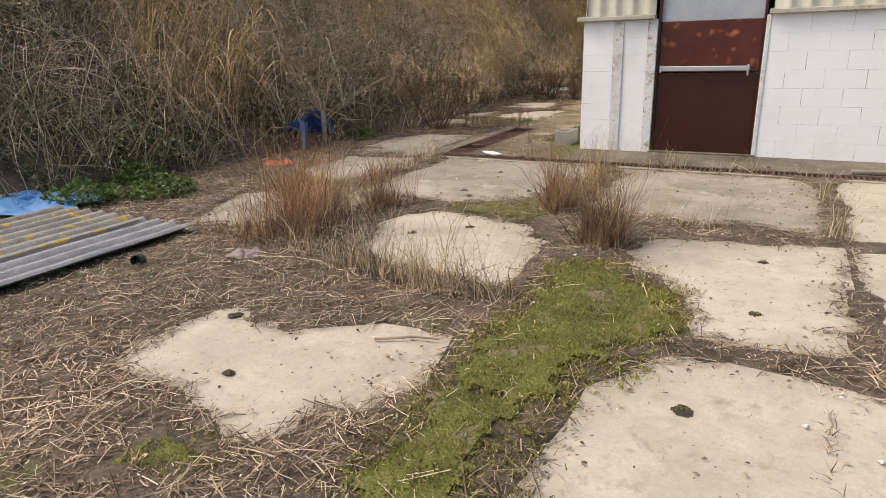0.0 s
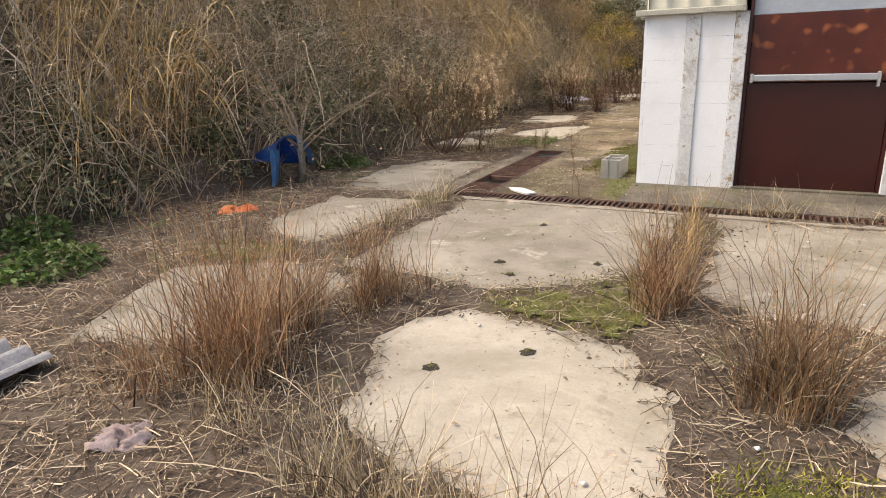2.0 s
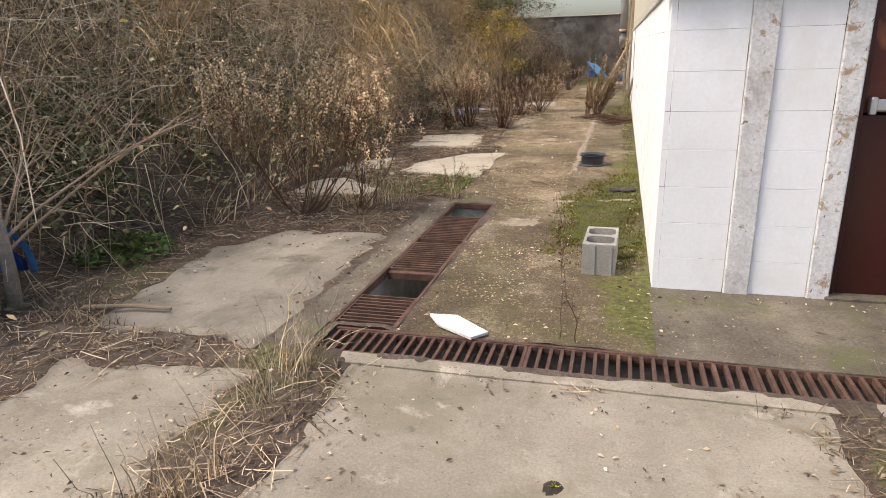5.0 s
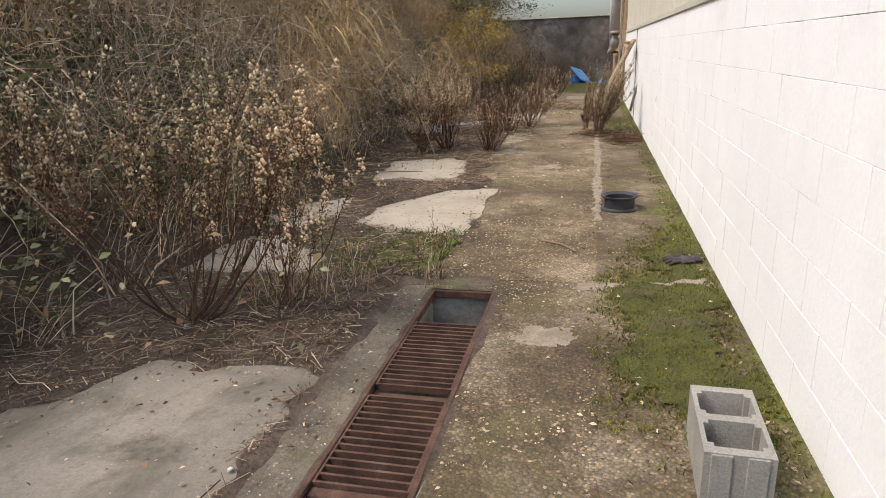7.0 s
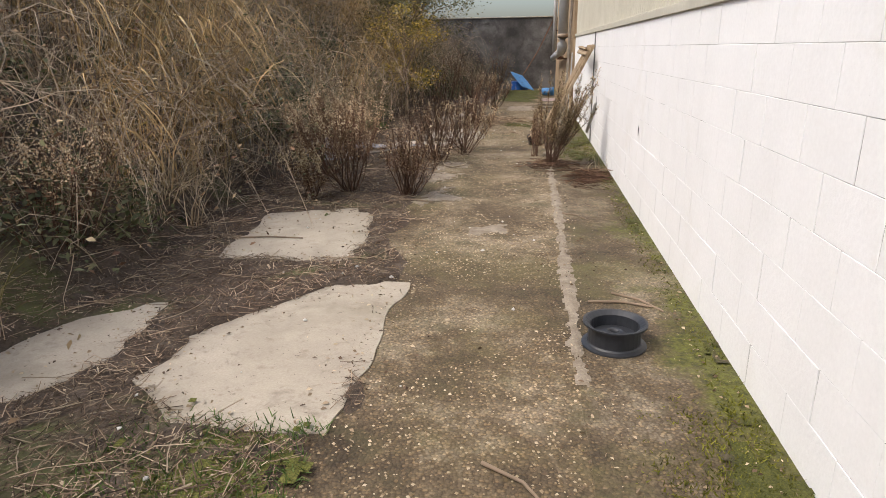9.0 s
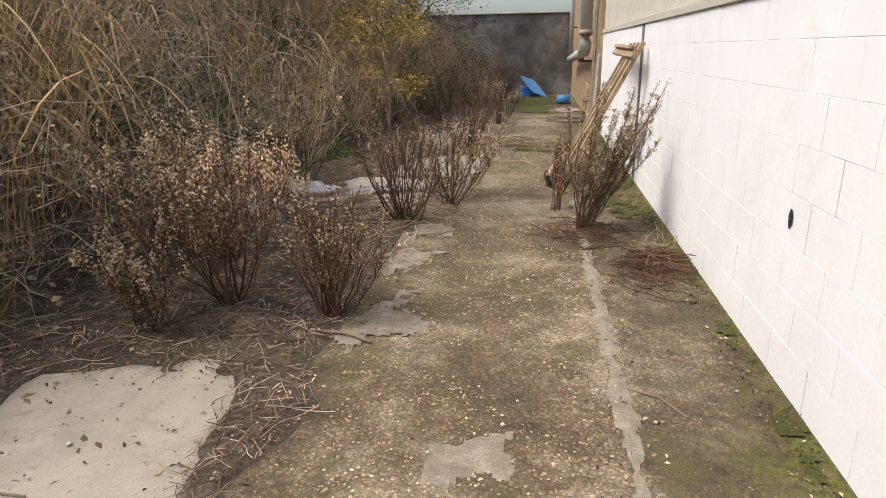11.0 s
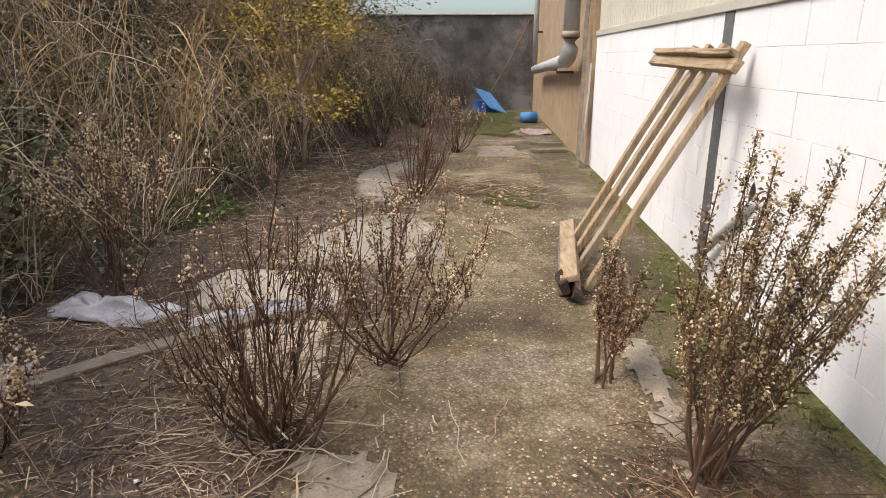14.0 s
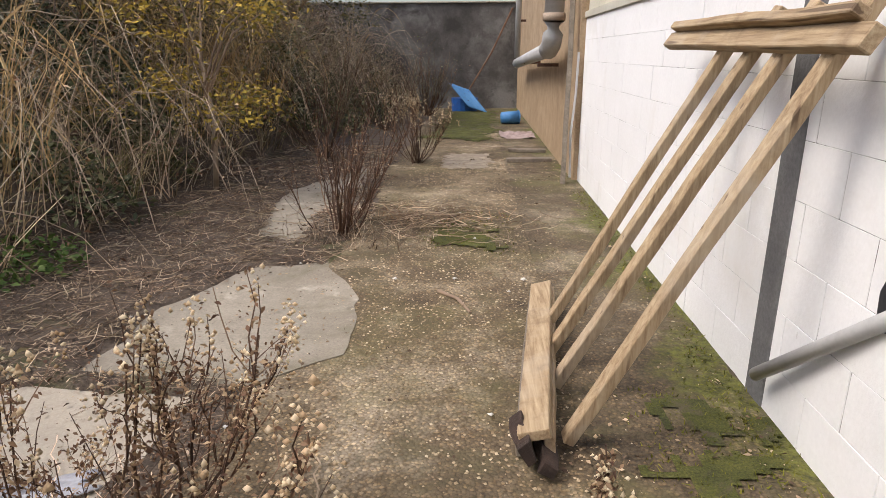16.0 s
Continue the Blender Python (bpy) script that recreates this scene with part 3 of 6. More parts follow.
for i, (key, outline) in enumerate(SLABS.items()):
    plate("pavement_slab", outline, 0.004 + 0.003 * (i % 3), M_SLAB_DAMP if key == "left_far" else M_SLAB_GREY if key in ("big", "big_right", "left_mid", "left_far", "left_low", "alley_f", "alley_g") else M_SLAB, "weathered grey concrete slab edged with dead litter" if key in ("big", "big_right", "left_mid", "left_far", "left_low", "alley_f", "alley_g") else "worn cream concrete slab edged with dead litter", "concrete slab", rag=0.07 if key.startswith("alley") else 0.03, step=0.09)
path_ob = plate("pavement_path", PATHS["main"], 0.002, M_PATH, "pebbly mossy concrete alley path", "path")
plate("pavement_border", PATHS["border"], 0.006, M_APRON, "grey concrete kerb beside the drain", "kerb", rag=0.008)
plate("pavement_drain_side", PATHS["drain_side"], 0.002, M_PATH_NEAR, "brown pebbly concrete beside the drain", "path")
plate("pavement_strip", PATHS["wall_strip"], 0.007, M_STRIP, "damp concrete strip along the white wall", "path", rag=0.012)
plate("pavement_apron", PATHS["apron"], 0.012, M_APRON, "stained concrete apron below the door", "path", rag=0.01)


def patch(name, outline, z, material, label, category, step=0.03, rag=0.22, height=0.010, kind="stuff", blade=0, blade_mat=None, blade_len=0.02, seed=0, core=0.03, spread=0.04):
    """A low growth or spill with a ragged outline, thinning out to the edge."""
    px, py = [p[0] for p in outline], [p[1] for p in outline]
    ax, ay = np.arange(min(px) - 0.2, max(px) + 0.2, step), np.arange(min(py) - 0.2, max(py) + 0.2, step)
    x, y = np.meshgrid(ax, ay)
    d = sdf(x, y, outline) + rag * rough2(x, y, 2.6, seed) + rag * rough2(x, y, 8, seed + 4) + rag * 0.9 * rough2(x, y, 20, seed + 9) + rag * 0.12
    zz = z + np.clip(-d * 0.25, -0.012, height) + 0.004 * rough2(x, y, 14, seed + 2)
    ids = np.arange(x.size).reshape(x.shape)
    q = np.stack([ids[:-1, :-1], ids[:-1, 1:], ids[1:, 1:], ids[1:, :-1]], -1).reshape(-1, 4)
    keep = (d.ravel()[q] < core).all(1)
    me = raw_mesh(name, np.stack([x, y, zz], -1).reshape(-1, 3), q[keep])
    ob = tagged(part(name, me, material, smooth=True), label, category, kind=kind)
    if blade:
        n = blade * 3
        bxs, bys = rng.uniform(min(px), max(px), n), rng.uniform(min(py), max(py), n)
        dd = sdf(bxs, bys, outline) + rag * rough2(bxs, bys, 2.6, seed) + rag * rough2(bxs, bys, 8, seed + 4) + rag * 0.7 * rough2(bxs, bys, 20, seed + 9) + rng.normal(0, spread, n)
        ok = np.where(dd < 0.0)[0][:blade]
        base = np.stack([bxs[ok], bys[ok], np.full(len(ok), z + 0.003)], 1)
        p, w = blades(base, rng.uniform(0.4, 1.2, len(ok)) * blade_len, 0.7, rng.uniform(0.004, 0.009, len(ok)), 0.5, 2)
        part("moss_fuzz", ribbons("moss_fuzz", p, w), blade_mat or M_MOSSB, ob)["kind"] = "stuff"
    return ob


YARD_MOSS = [(-1.05, 1.3), (-0.80, 1.3), (-0.72, 2.2), (-0.66, 2.72), (-0.55, 3.05), (-0.40, 3.42), (-0.24, 3.74), (-0.42, 4.15), (-0.74, 4.5), (-1.13, 4.57), (-1.18, 4.3), (-1.05, 3.77), (-1.06, 3.37), (-1.20, 3.1), (-1.13, 2.5), (-1.05, 2.0)]
MOSS = "low green moss growing over concrete and litter"
patch("moss_patch", YARD_MOSS, 0.030, M_MOSS, MOSS, "moss", blade=24000, blade_len=0.024, seed=11, rag=0.13, core=-0.02, spread=0.10)
patch("moss_patch", [(-2.5, 5.6), (-2.18, 5.36), (-1.7, 5.28), (-1.62, 5.6), (-1.72, 6.3), (-1.85, 6.1), (-2.1, 5.86), (-2.4, 5.68)], 0.026, M_MOSS, MOSS, "moss", blade=3000, seed=12, rag=0.12, core=-0.02, spread=0.10)
patch("moss_patch", [(-2.95, 9.75), (-2.4, 9.3), (-2.32, 9.3), (-2.32, 12.6), (-2.45, 12.4), (-2.7, 11.9), (-2.92, 11.0), (-3.05, 10.4)], 0.008, M_MOSS_DARK, MOSS + " along the white wall", "moss", blade=16000, seed=13, rag=0.16, blade_mat=M_MOSSD, core=-0.05, spread=0.09)
patch("moss_patch", [(-2.44, 12.6), (-2.32, 12.6), (-2.32, 24), (-2.40, 24), (-2.46, 20), (-2.42, 18.6), (-2.48, 16)], 0.008, M_MOSS_DARK, MOSS + " along the white wall", "moss", blade=2500, seed=14, rag=0.1, blade_mat=M_MOSSD, core=-0.05, spread=0.09)
patch("moss_patch", [(-2.85, 18.6), (-2.4, 18.3), (-2.38, 20.5), (-2.75, 20.2)], 0.006, M_MOSS_DARK, MOSS + " along the white wall", "moss", blade=1500, seed=15, blade_mat=M_MOSSD, core=-0.05, spread=0.09)
patch("moss_patch", [(-4.9, 11.1), (-4.05, 11.1), (-4.0, 12.2), (-4.7, 12.1)], 0.015, M_MOSS, "thin green weeds and moss in litter", "moss", blade=2500, seed=16, blade_len=0.05, blade_mat=M_GREEN, core=-0.02, spread=0.10)
patch("moss_patch", [(-4.3, 28), (-3.0, 27.5), (-2.8, 33), (-4.0, 33)], 0.004, M_MOSS_DARK, MOSS + " in the alley's end", "moss", blade=1500, seed=17, blade_mat=M_MOSSD, core=-0.05, spread=0.09)
patch("moss_patch", [(-4.9, 5.6), (-4.3, 5.5), (-4.2, 5.9), (-4.8, 6.0)], 0.02, M_MOSS, MOSS, "moss", blade=1200, seed=18, core=-0.02, spread=0.10)
patch("moss_patch", [(-1.9, 1.8), (-1.45, 1.85), (-1.5, 2.08), (-1.85, 2.0)], 0.018, M_MOSS, MOSS, "moss", blade=1200, seed=19, core=-0.02, spread=0.10)
patch("moss_patch", [(-3.8, 22.2), (-3.1, 22.0), (-3.2, 23.0), (-3.7, 23.2)], 0.004, M_MOSS_DARK, MOSS + " on the path", "moss", blade=900, seed=20, blade_mat=M_MOSSD, core=-0.05, spread=0.09)
MORT = "pale broken mortar along the joint of the path"
patch("mortar_joint", [(-3.025, 12.6), (-2.985, 12.6), (-2.965, 15.5), (-2.985, 18.2), (-3.01, 18.2), (-3.005, 15.5)], 0.012, M_MORTAR, MORT, "mortar", step=0.012, rag=0.026, height=0.008, kind="structure", seed=30)
patch("mortar_joint", [(-3.05, 18.3), (-2.90, 18.3), (-2.88, 19.2), (-3.02, 19.3)], 0.011, M_MORTAR, MORT, "mortar", step=0.025, rag=0.06, height=0.010, kind="structure", seed=31)
patch("mortar_joint", [(-3.4, 10.35), (-3.15, 10.3), (-3.15, 10.5), (-3.38, 10.5)], 0.004, M_MORTAR, "pale broken concrete scab on the path", "mortar", step=0.025, rag=0.05, height=0.014, kind="structure", seed=32)
patch("mortar_joint", [(-3.1, 11.05), (-2.4, 11.2), (-2.4, 11.26), (-3.1, 11.12)], 0.010, M_MORTAR, "pale broken mortar line across the strip", "mortar", step=0.025, rag=0.05, height=0.012, kind="structure", seed=33)
patch("concrete_scab", [(-3.75, 25.3), (-3.2, 25.3), (-3.2, 26.4), (-3.75, 26.4)], 0.004, M_MORTAR, "pinkish bare concrete patch on the path", "concrete patch", rag=0.08, height=0.008, kind="structure", seed=34)

patch("concrete_scab", [(-4.55, 16.9), (-4.05, 17.1), (-4.0, 17.5), (-4.5, 17.5)], 0.004, M_MORTAR, "pale worn concrete patch on the path's edge", "concrete patch", rag=0.12, height=0.008, kind="structure", seed=35)
patch("concrete_scab", [(-4.3, 15.9), (-4.0, 16.0), (-4.02, 16.7), (-4.25, 16.6)], 0.004, M_MORTAR, "pale worn concrete patch on the path's edge", "concrete patch", rag=0.12, height=0.008, kind="structure", seed=36)
patch("concrete_scab", [(-3.7, 14.9), (-3.4, 14.9), (-3.42, 15.2), (-3.7, 15.15)], 0.004, M_MORTAR, "pinkish bare concrete patch on the path", "concrete patch", rag=0.07, height=0.006, kind="structure", seed=37)
patch("concrete_scab", [(-4.40, 17.7), (-4.0, 17.85), (-4.0, 18.08), (-4.34, 18.15)], 0.005, M_MORTAR, "pale worn concrete patch on the path's edge", "concrete patch", rag=0.09, height=0.008, kind="structure", seed=38)
plate("pavement_kerb", [(-3.9, 7.845), (2.6, 7.845), (2.6, 7.945), (-3.9, 7.945)], 0.018, M_SLAB_GREY, "grey concrete kerb along the cross drain", "kerb", rag=0.006)

# old post holes in the slabs, filled with soil and moss
for hx, hy, hr in ((-0.18, 2.98, 0.055), (0.03, 4.08, 0.05), (0.04, 4.97, 0.04), (-2.67, 6.21, 0.045), (-2.51, 6.00, 0.035), (-2.68, 7.20, 0.035), (-2.05, 6.39, 0.025), (-2.05, 5.03, 0.05), (-2.40, 4.72, 0.035), (-2.50, 2.95, 0.06), (-2.04, 2.45, 0.03)):
    patch("filled_hole", [(hx + 0.4 * hr * math.cos(a), hy + 0.4 * hr * math.sin(a)) for a in (0, 1, 2, 3, 4, 5)], 0.016, M_SOIL, "round hole in the slab filled with dark soil and moss", "hole", step=0.012, rag=0.010, height=0.006, kind="structure", blade=24, blade_len=0.012, seed=int(hy * 10))


# ---------------------------------------------------------------- building
wall_w = tagged(new("wall_west"), "white painted concrete block wall", "wall", kind="structure")
part("core", bx(WALL_X + 0.0025, WALL_X + 0.2, FACADE_Y + 0.2, 20.14, -0.1, WALL_H), M_JOINT, wall_w)
part("core", bx(WALL_X + 0.0025, WALL_X + 0.2, 20.28, WALL_END, -0.1, WALL_H), M_JOINT, wall_w)
part("column", bx(WALL_X - 0.006, WALL_X + 0.2, 20.14, 20.28, -0.1, WALL_H, bevel=0.004), M_GREYCOL, wall_w, "bare grey concrete column")
wall_s = tagged(new("wall_south"), "white painted block wall with a flaking pilaster", "wall", kind="structure")
DOOR_X0, DOOR_X1 = -1.40, -0.22
part("core", bx(WALL_X + 0.004, DOOR_X0 - 0.10, FACADE_Y + 0.004, FACADE_Y + 0.2, -0.1, WALL_H), M_JOINT, wall_s)
part("core", bx(DOOR_X1 + 0.004, 6.0, FACADE_Y + 0.0015, FACADE_Y + 0.2, -0.1, WALL_H), M_JOINT, wall_s)
part("pilaster", bx(-1.93, -1.80, FACADE_Y - 0.018, FACADE_Y + 0.1, -0.02, WALL_H, bevel=0.006), M_RENDER, wall_s, "flaking rendered pilaster")
part("jamb", bx(DOOR_X0 - 0.11, DOOR_X0, FACADE_Y - 0.014, FACADE_Y + 0.2, -0.02, WALL_H, bevel=0.006), M_RENDER, wall_s, "crumbling rendered door jamb")
part("jamb", bx(DOOR_X1, DOOR_X1 + 0.05, FACADE_Y - 0.010, FACADE_Y + 0.2, -0.02, WALL_H, bevel=0.006), M_RENDER, wall_s, "crumbling rendered door jamb")
wall_e = tagged(part("wall_east", bx(5.8, 6.0, FACADE_Y + 0.2, WALL_END, -0.1, 4.6), M_CREAM), "plain cream building wall", "wall", kind="structure")
wall_b = tagged(part("wall_north", bx(WALL_X + 0.2, 6.0, WALL_END - 0.2, WALL_END, -0.1, 4.6), M_CREAM), "plain cream building wall", "wall", kind="structure")
roof = tagged(part("roof", bx(WALL_X - 0.15, 6.15, FACADE_Y - 0.15, WALL_END + 0.1, 4.6, 4.7), M_CREAM), "flat cream metal roof", "roof", kind="structure")


def cladding(length, height, pitch=0.11, depth=0.022):
    """Ribbed sheet in the x-z plane, ribs upright, facing -y."""
    n = int(length / pitch)
    xs_, prof = [], []
    for i in range(n):
        for f, d in ((0.0, 0), (0.55, 0), (0.65, 1), (0.9, 1)):
            xs_.append((i + f) * pitch)
            prof.append(-d * depth)
    xs_.append(length)
    prof.append(0)
    v = np.array([(x, y, z) for z in (0, height) for x, y in zip(xs_, prof)])
    k = len(xs_)
    i = np.arange(k - 1)
    return raw_mesh("cladding", v, np.stack([i, i + 1, i + 1 + k, i + k], 1))


clad_w = part("cladding", cladding(WALL_END - FACADE_Y, 2.96), M_CREAM, None)
clad_w.matrix_basis = pose(WALL_X + 0.03, WALL_END, WALL_H + 0.06, 0, 0, -90)
tagged(clad_w, "cream ribbed metal cladding above the block wall", "cladding", kind="structure")
for x0, x1 in ((WALL_X + 0.03, DOOR_X0 - 0.04), (DOOR_X1 + 0.06, 6.0)):
    c = part("cladding", cladding(x1 - x0, 2.96, 0.2), M_CREAM)
    c.matrix_basis = pose(x0, FACADE_Y + 0.03, WALL_H + 0.06)
    tagged(c, "cream ribbed metal cladding above the block wall", "cladding", kind="structure")
c = tagged(part("cladding", bx(DOOR_X0 - 0.04, DOOR_X1 + 0.06, FACADE_Y + 0.03, FACADE_Y + 0.08, 2.2, 4.6), M_CREAM), "cream metal panel above the door", "cladding", kind="structure")
tagged(part("trim", bx(WALL_X - 0.018, WALL_X + 0.10, FACADE_Y + 0.2, WALL_END, WALL_H, WALL_H + 0.06, bevel=0.004), M_CREAM), "cream drip trim along the wall's top", "trim", kind="structure")
tagged(part("ledge", bx(WALL_X - 0.075, DOOR_X0 - 0.03, FACADE_Y - 0.075, FACADE_Y + 0.2, WALL_H, WALL_H + 0.055, bevel=0.008), M_LEDGE), "projecting concrete ledge on the wall", "ledge", kind="structure")
tagged(part("ledge", bx(DOOR_X1 + 0.02, 6.0, FACADE_Y - 0.075, FACADE_Y + 0.2, WALL_H, WALL_H + 0.055, bevel=0.008), M_LEDGE), "projecting concrete ledge on the wall", "ledge", kind="structure")

# steel door
door = tagged(new("door_1"), "closed maroon steel door with a panic bar and glazed top", "door", kind="structure")
yb = FACADE_Y + 0.055
part("lower_panel", bx(DOOR_X0 + 0.03, DOOR_X1 - 0.03, yb, yb + 0.04, 0.015, 0.985, bevel=0.004), M_DOOR, door)
part("upper_panel", bx(DOOR_X0 + 0.03, DOOR_X1 - 0.03, yb + 0.004, yb + 0.04, 0.995, 1.58, bevel=0.004), M_DOOR_UP, door, "upper panel with orange reflections painted into its colour")
part("frame", bx(DOOR_X0, DOOR_X0 + 0.03, yb - 0.03, yb + 0.06, 0.0, 2.2, bevel=0.003), M_DOOR, door)
part("frame", bx(DOOR_X1 - 0.03, DOOR_X1, yb - 0.03, yb + 0.06, 0.0, 2.2, bevel=0.003), M_DOOR, door)
part("frame", bx(DOOR_X0 + 0.03, DOOR_X1 - 0.03, yb - 0.01, yb + 0.05, 2.1, 2.2), M_DOOR, door)
part("glass", bx(DOOR_X0 + 0.03, DOOR_X1 - 0.03, yb + 0.012, yb + 0.02, 1.585, 2.1),
     surface("frosted_glass", [(0.3, (0.33, 0.36, 0.40)), (0.7, (0.42, 0.45, 0.49))], 3, 20, 0.1, 0.18, relief=0.02), door, "dusty grey glass pane")
bar = part("bar", bx(DOOR_X0 + 0.06, DOOR_X1 - 0.12, yb - 0.05, yb - 0.015, 1.005, 1.065, bevel=0.008), M_STEEL, door, "worn steel panic bar")
part("handle", bx(DOOR_X1 - 0.15, DOOR_X1 - 0.125, yb - 0.06, yb, 0.95, 1.08, bevel=0.006), M_STEEL, door, "steel bar end")
part("bracket", bx(DOOR_X0 + 0.05, DOOR_X0 + 0.08, yb - 0.055, yb, 0.99, 1.075, bevel=0.005), M_STEEL, door)
tagged(part("sill", bx(DOOR_X0 - 0.02, DOOR_X1 + 0.05, FACADE_Y - 0.03, FACADE_Y + 0.15, 0.008, 0.03, bevel=0.005), M_APRON), "worn concrete door sill", "sill", kind="structure")

# ---------------------------------------------------------------- drains
pit = tagged(new("drain_channel"), "deep concrete drain channel under rusty gratings", "drain", kind="structure")
x0, x1, y0, y1 = DRAIN
part("side", bx(x0 - 0.05, x0, y0, y1, -0.6, 0.001), M_PIT, pit)
part("side", bx(x1, x1 + 0.05, y0, y1, -0.6, 0.001), M_PIT, pit)
part("side", bx(x0 - 0.05, x1 + 0.05, y1, y1 + 0.05, -0.6, 0.0), M_PIT, pit)
part("bottom", bx(x0 - 0.05, x1 + 0.05, y0 - 0.4, y1 + 0.05, -0.66, -0.6), M_PIT, pit)
a0, a1, b0, b1 = CROSS
part("side", bx(a0, a1, b0 - 0.05, b0, -0.3, 0.001), M_PIT, pit)
part("side", bx(x1, a1, b1, b1 + 0.03, -0.3, 0.001), M_PIT, pit)
part("bottom", bx(a0, a1, b0 - 0.05, b1 + 0.05, -0.34, -0.3), M_PIT, pit)
for xa, xb in ((x0, x0 + 0.022), (x1 - 0.022, x1)):
    part("rim", bx(xa, xb, y0, y1, -0.035, 0.010, bevel=0.003), M_RUST, pit, "rusty angle-iron rim")
part("rim", bx(x0 + 0.022, x1 - 0.022, y1 - 0.022, y1, -0.035, 0.010, bevel=0.003), M_RUST, pit, "rusty angle-iron rim")
for ya, yb_ in ((b0, b0 + 0.02), (b1 - 0.02, b1)):
    part("rim", bx(a0, a1, ya, yb_, -0.03, 0.010, bevel=0.003), M_RUST, pit, "rusty angle-iron rim")


def grating(x_a, x_b, y_a, y_b, along_x=True, pitch=0.042, z=0.004, label="rusty iron drain grating"):
    g = thing("drain_grating", label, "grating", group="drain gratings")
    for f in (0, 1):
        if along_x:
            part("side_bar", bx(x_a + f * (x_b - x_a - 0.008), x_a + 0.008 + f * (x_b - x_a - 0.008), y_a, y_b, z - 0.03, z), M_RUST, g)
        else:
            part("side_bar", bx(x_a, x_b, y_a + f * (y_b - y_a - 0.008), y_a + 0.008 + f * (y_b - y_a - 0.008), z - 0.03, z), M_RUST, g)
    n = int(((y_b - y_a) if along_x else (x_b - x_a)) / pitch)
    me = mesh_of(bx(x_a + 0.008, x_b - 0.008, -0.0055, 0.0055, -0.028, 0.0) if along_x else bx(-0.008, 0.008, y_a + 0.008, y_b - 0.008, -0.028, 0.0), "bar")
    me.materials.append(M_RUST)
    for i in range(n + 1):
        o = part("bar", me, M_RUST, g)
        o.location = (0, y_a + 0.005 + i * (y_b - y_a - 0.01) / n, z) if along_x else (x_a + 0.005 + i * (x_b - x_a - 0.01) / n, 0, z)
    return g


gx0, gx1 = DRAIN[0] + 0.024, DRAIN[1] - 0.024
grating(gx0, gx1, 8.27, 8.67)
grating(gx0, gx1, 9.15, 9.72)
grating(gx0, gx1, 9.81, 10.47)
part("cross_bar", bx(gx0, gx1, 9.725, 9.80, -0.07, -0.03, bevel=0.004), M_RUST, pit, "sunken rusty cross bar")
part("cross_bar", bx(gx0, gx1, 9.10, 9.145, -0.06, -0.01, bevel=0.004), M_RUST, pit, "sunken rusty cross bar")
for xa, xb in ((-3.88, -2.9), (-2.9, -1.92), (-1.92, -0.94), (-0.94, 0.04), (0.04, 1.02), (1.02, 2.0), (2.0, 2.58)):
    grating(xa + 0.004, xb - 0.004, CROSS[2] + 0.022, CROSS[3] - 0.022, False, 0.05)

# ---------------------------------------------------------------- loose things by the drain
blk = thing("concrete_block", "grey hollow concrete block standing on mossy concrete", "block", (-2.61, 9.44, 0.003), -2)
bm = bmesh.new()
bxs_, bys_ = (-0.1, -0.085, -0.068, 0.068, 0.085, 0.1), (-0.2, -0.165, -0.145, -0.038, -0.018, 0.018, 0.038, 0.145, 0.165, 0.2)
gv = [[bm.verts.new((x, y, 0.001)) for y in bys_] for x in bxs_]
for i in range(5):
    for j in range(9):
        if not (i == 2 and j in (1, 2, 3, 5, 6, 7)) and not (i in (1, 3) and j in (2, 6)):
            bm.faces.new((gv[i][j], gv[i + 1][j], gv[i + 1][j + 1], gv[i][j + 1]))
bmesh.ops.delete(bm, geom=[v for v in bm.verts if not v.link_faces], context="VERTS")
r = bmesh.ops.extrude_face_region(bm, geom=list(bm.faces))
bmesh.ops.translate(bm, verts=[v for v in r["geom"] if isinstance(v, bmesh.types.BMVert)], vec=(0, 0, 0.199))
bmesh.ops.recalc_face_normals(bm, faces=bm.faces)
part("shell", bm, M_BLOCK, blk)
for s_ in (-1, 1):
    for t_ in (-0.05, 0.05):
        part("end_lip", bx(t_ - 0.03, t_ + 0.03, min(s_ * 0.2, s_ * 0.207), max(s_ * 0.2, s_ * 0.207), 0.002, 0.197, bevel=0.002), M_BLOCK, blk)
part("cell_floor", bx(-0.066, 0.066, -0.163, 0.163, 0.001, 0.006), M_BLOCK, blk)

tile = tagged(part("broken_tile", bmesh.new(), M_TILE), "broken white tile lying on the drain grating", "tile")
bm = bmesh.new()
vs = [bm.verts.new(p) for p in ((-0.18, 0.10, 0), (-0.03, 0.11, 0), (0.17, -0.06, 0), (0.10, -0.14, 0), (-0.10, -0.02, 0))]
f = bm.faces.new(vs)
r = bmesh.ops.extrude_face_region(bm, geom=[f])
bmesh.ops.translate(bm, verts=[v for v in r["geom"] if isinstance(v, bmesh.types.BMVert)], vec=(0, 0, 0.014))
bmesh.ops.recalc_face_normals(bm, faces=bm.faces)
bm.to_mesh(tile.data)
tile.matrix_basis = pose(-3.28, 8.33, 0.012)


def spun(profile, sides=28, bm=None):
    bm = bm or bmesh.new()
    rings = [[bm.verts.new((r * math.cos(2 * math.pi * k / sides), r * math.sin(2 * math.pi * k / sides), z)) for k in range(sides)] for r, z in profile]
    for q, w in zip(rings, rings[1:]):
        for k in range(sides):
            bm.faces.new((q[k], q[(k + 1) % sides], w[(k + 1) % sides], w[k]))
    return bm


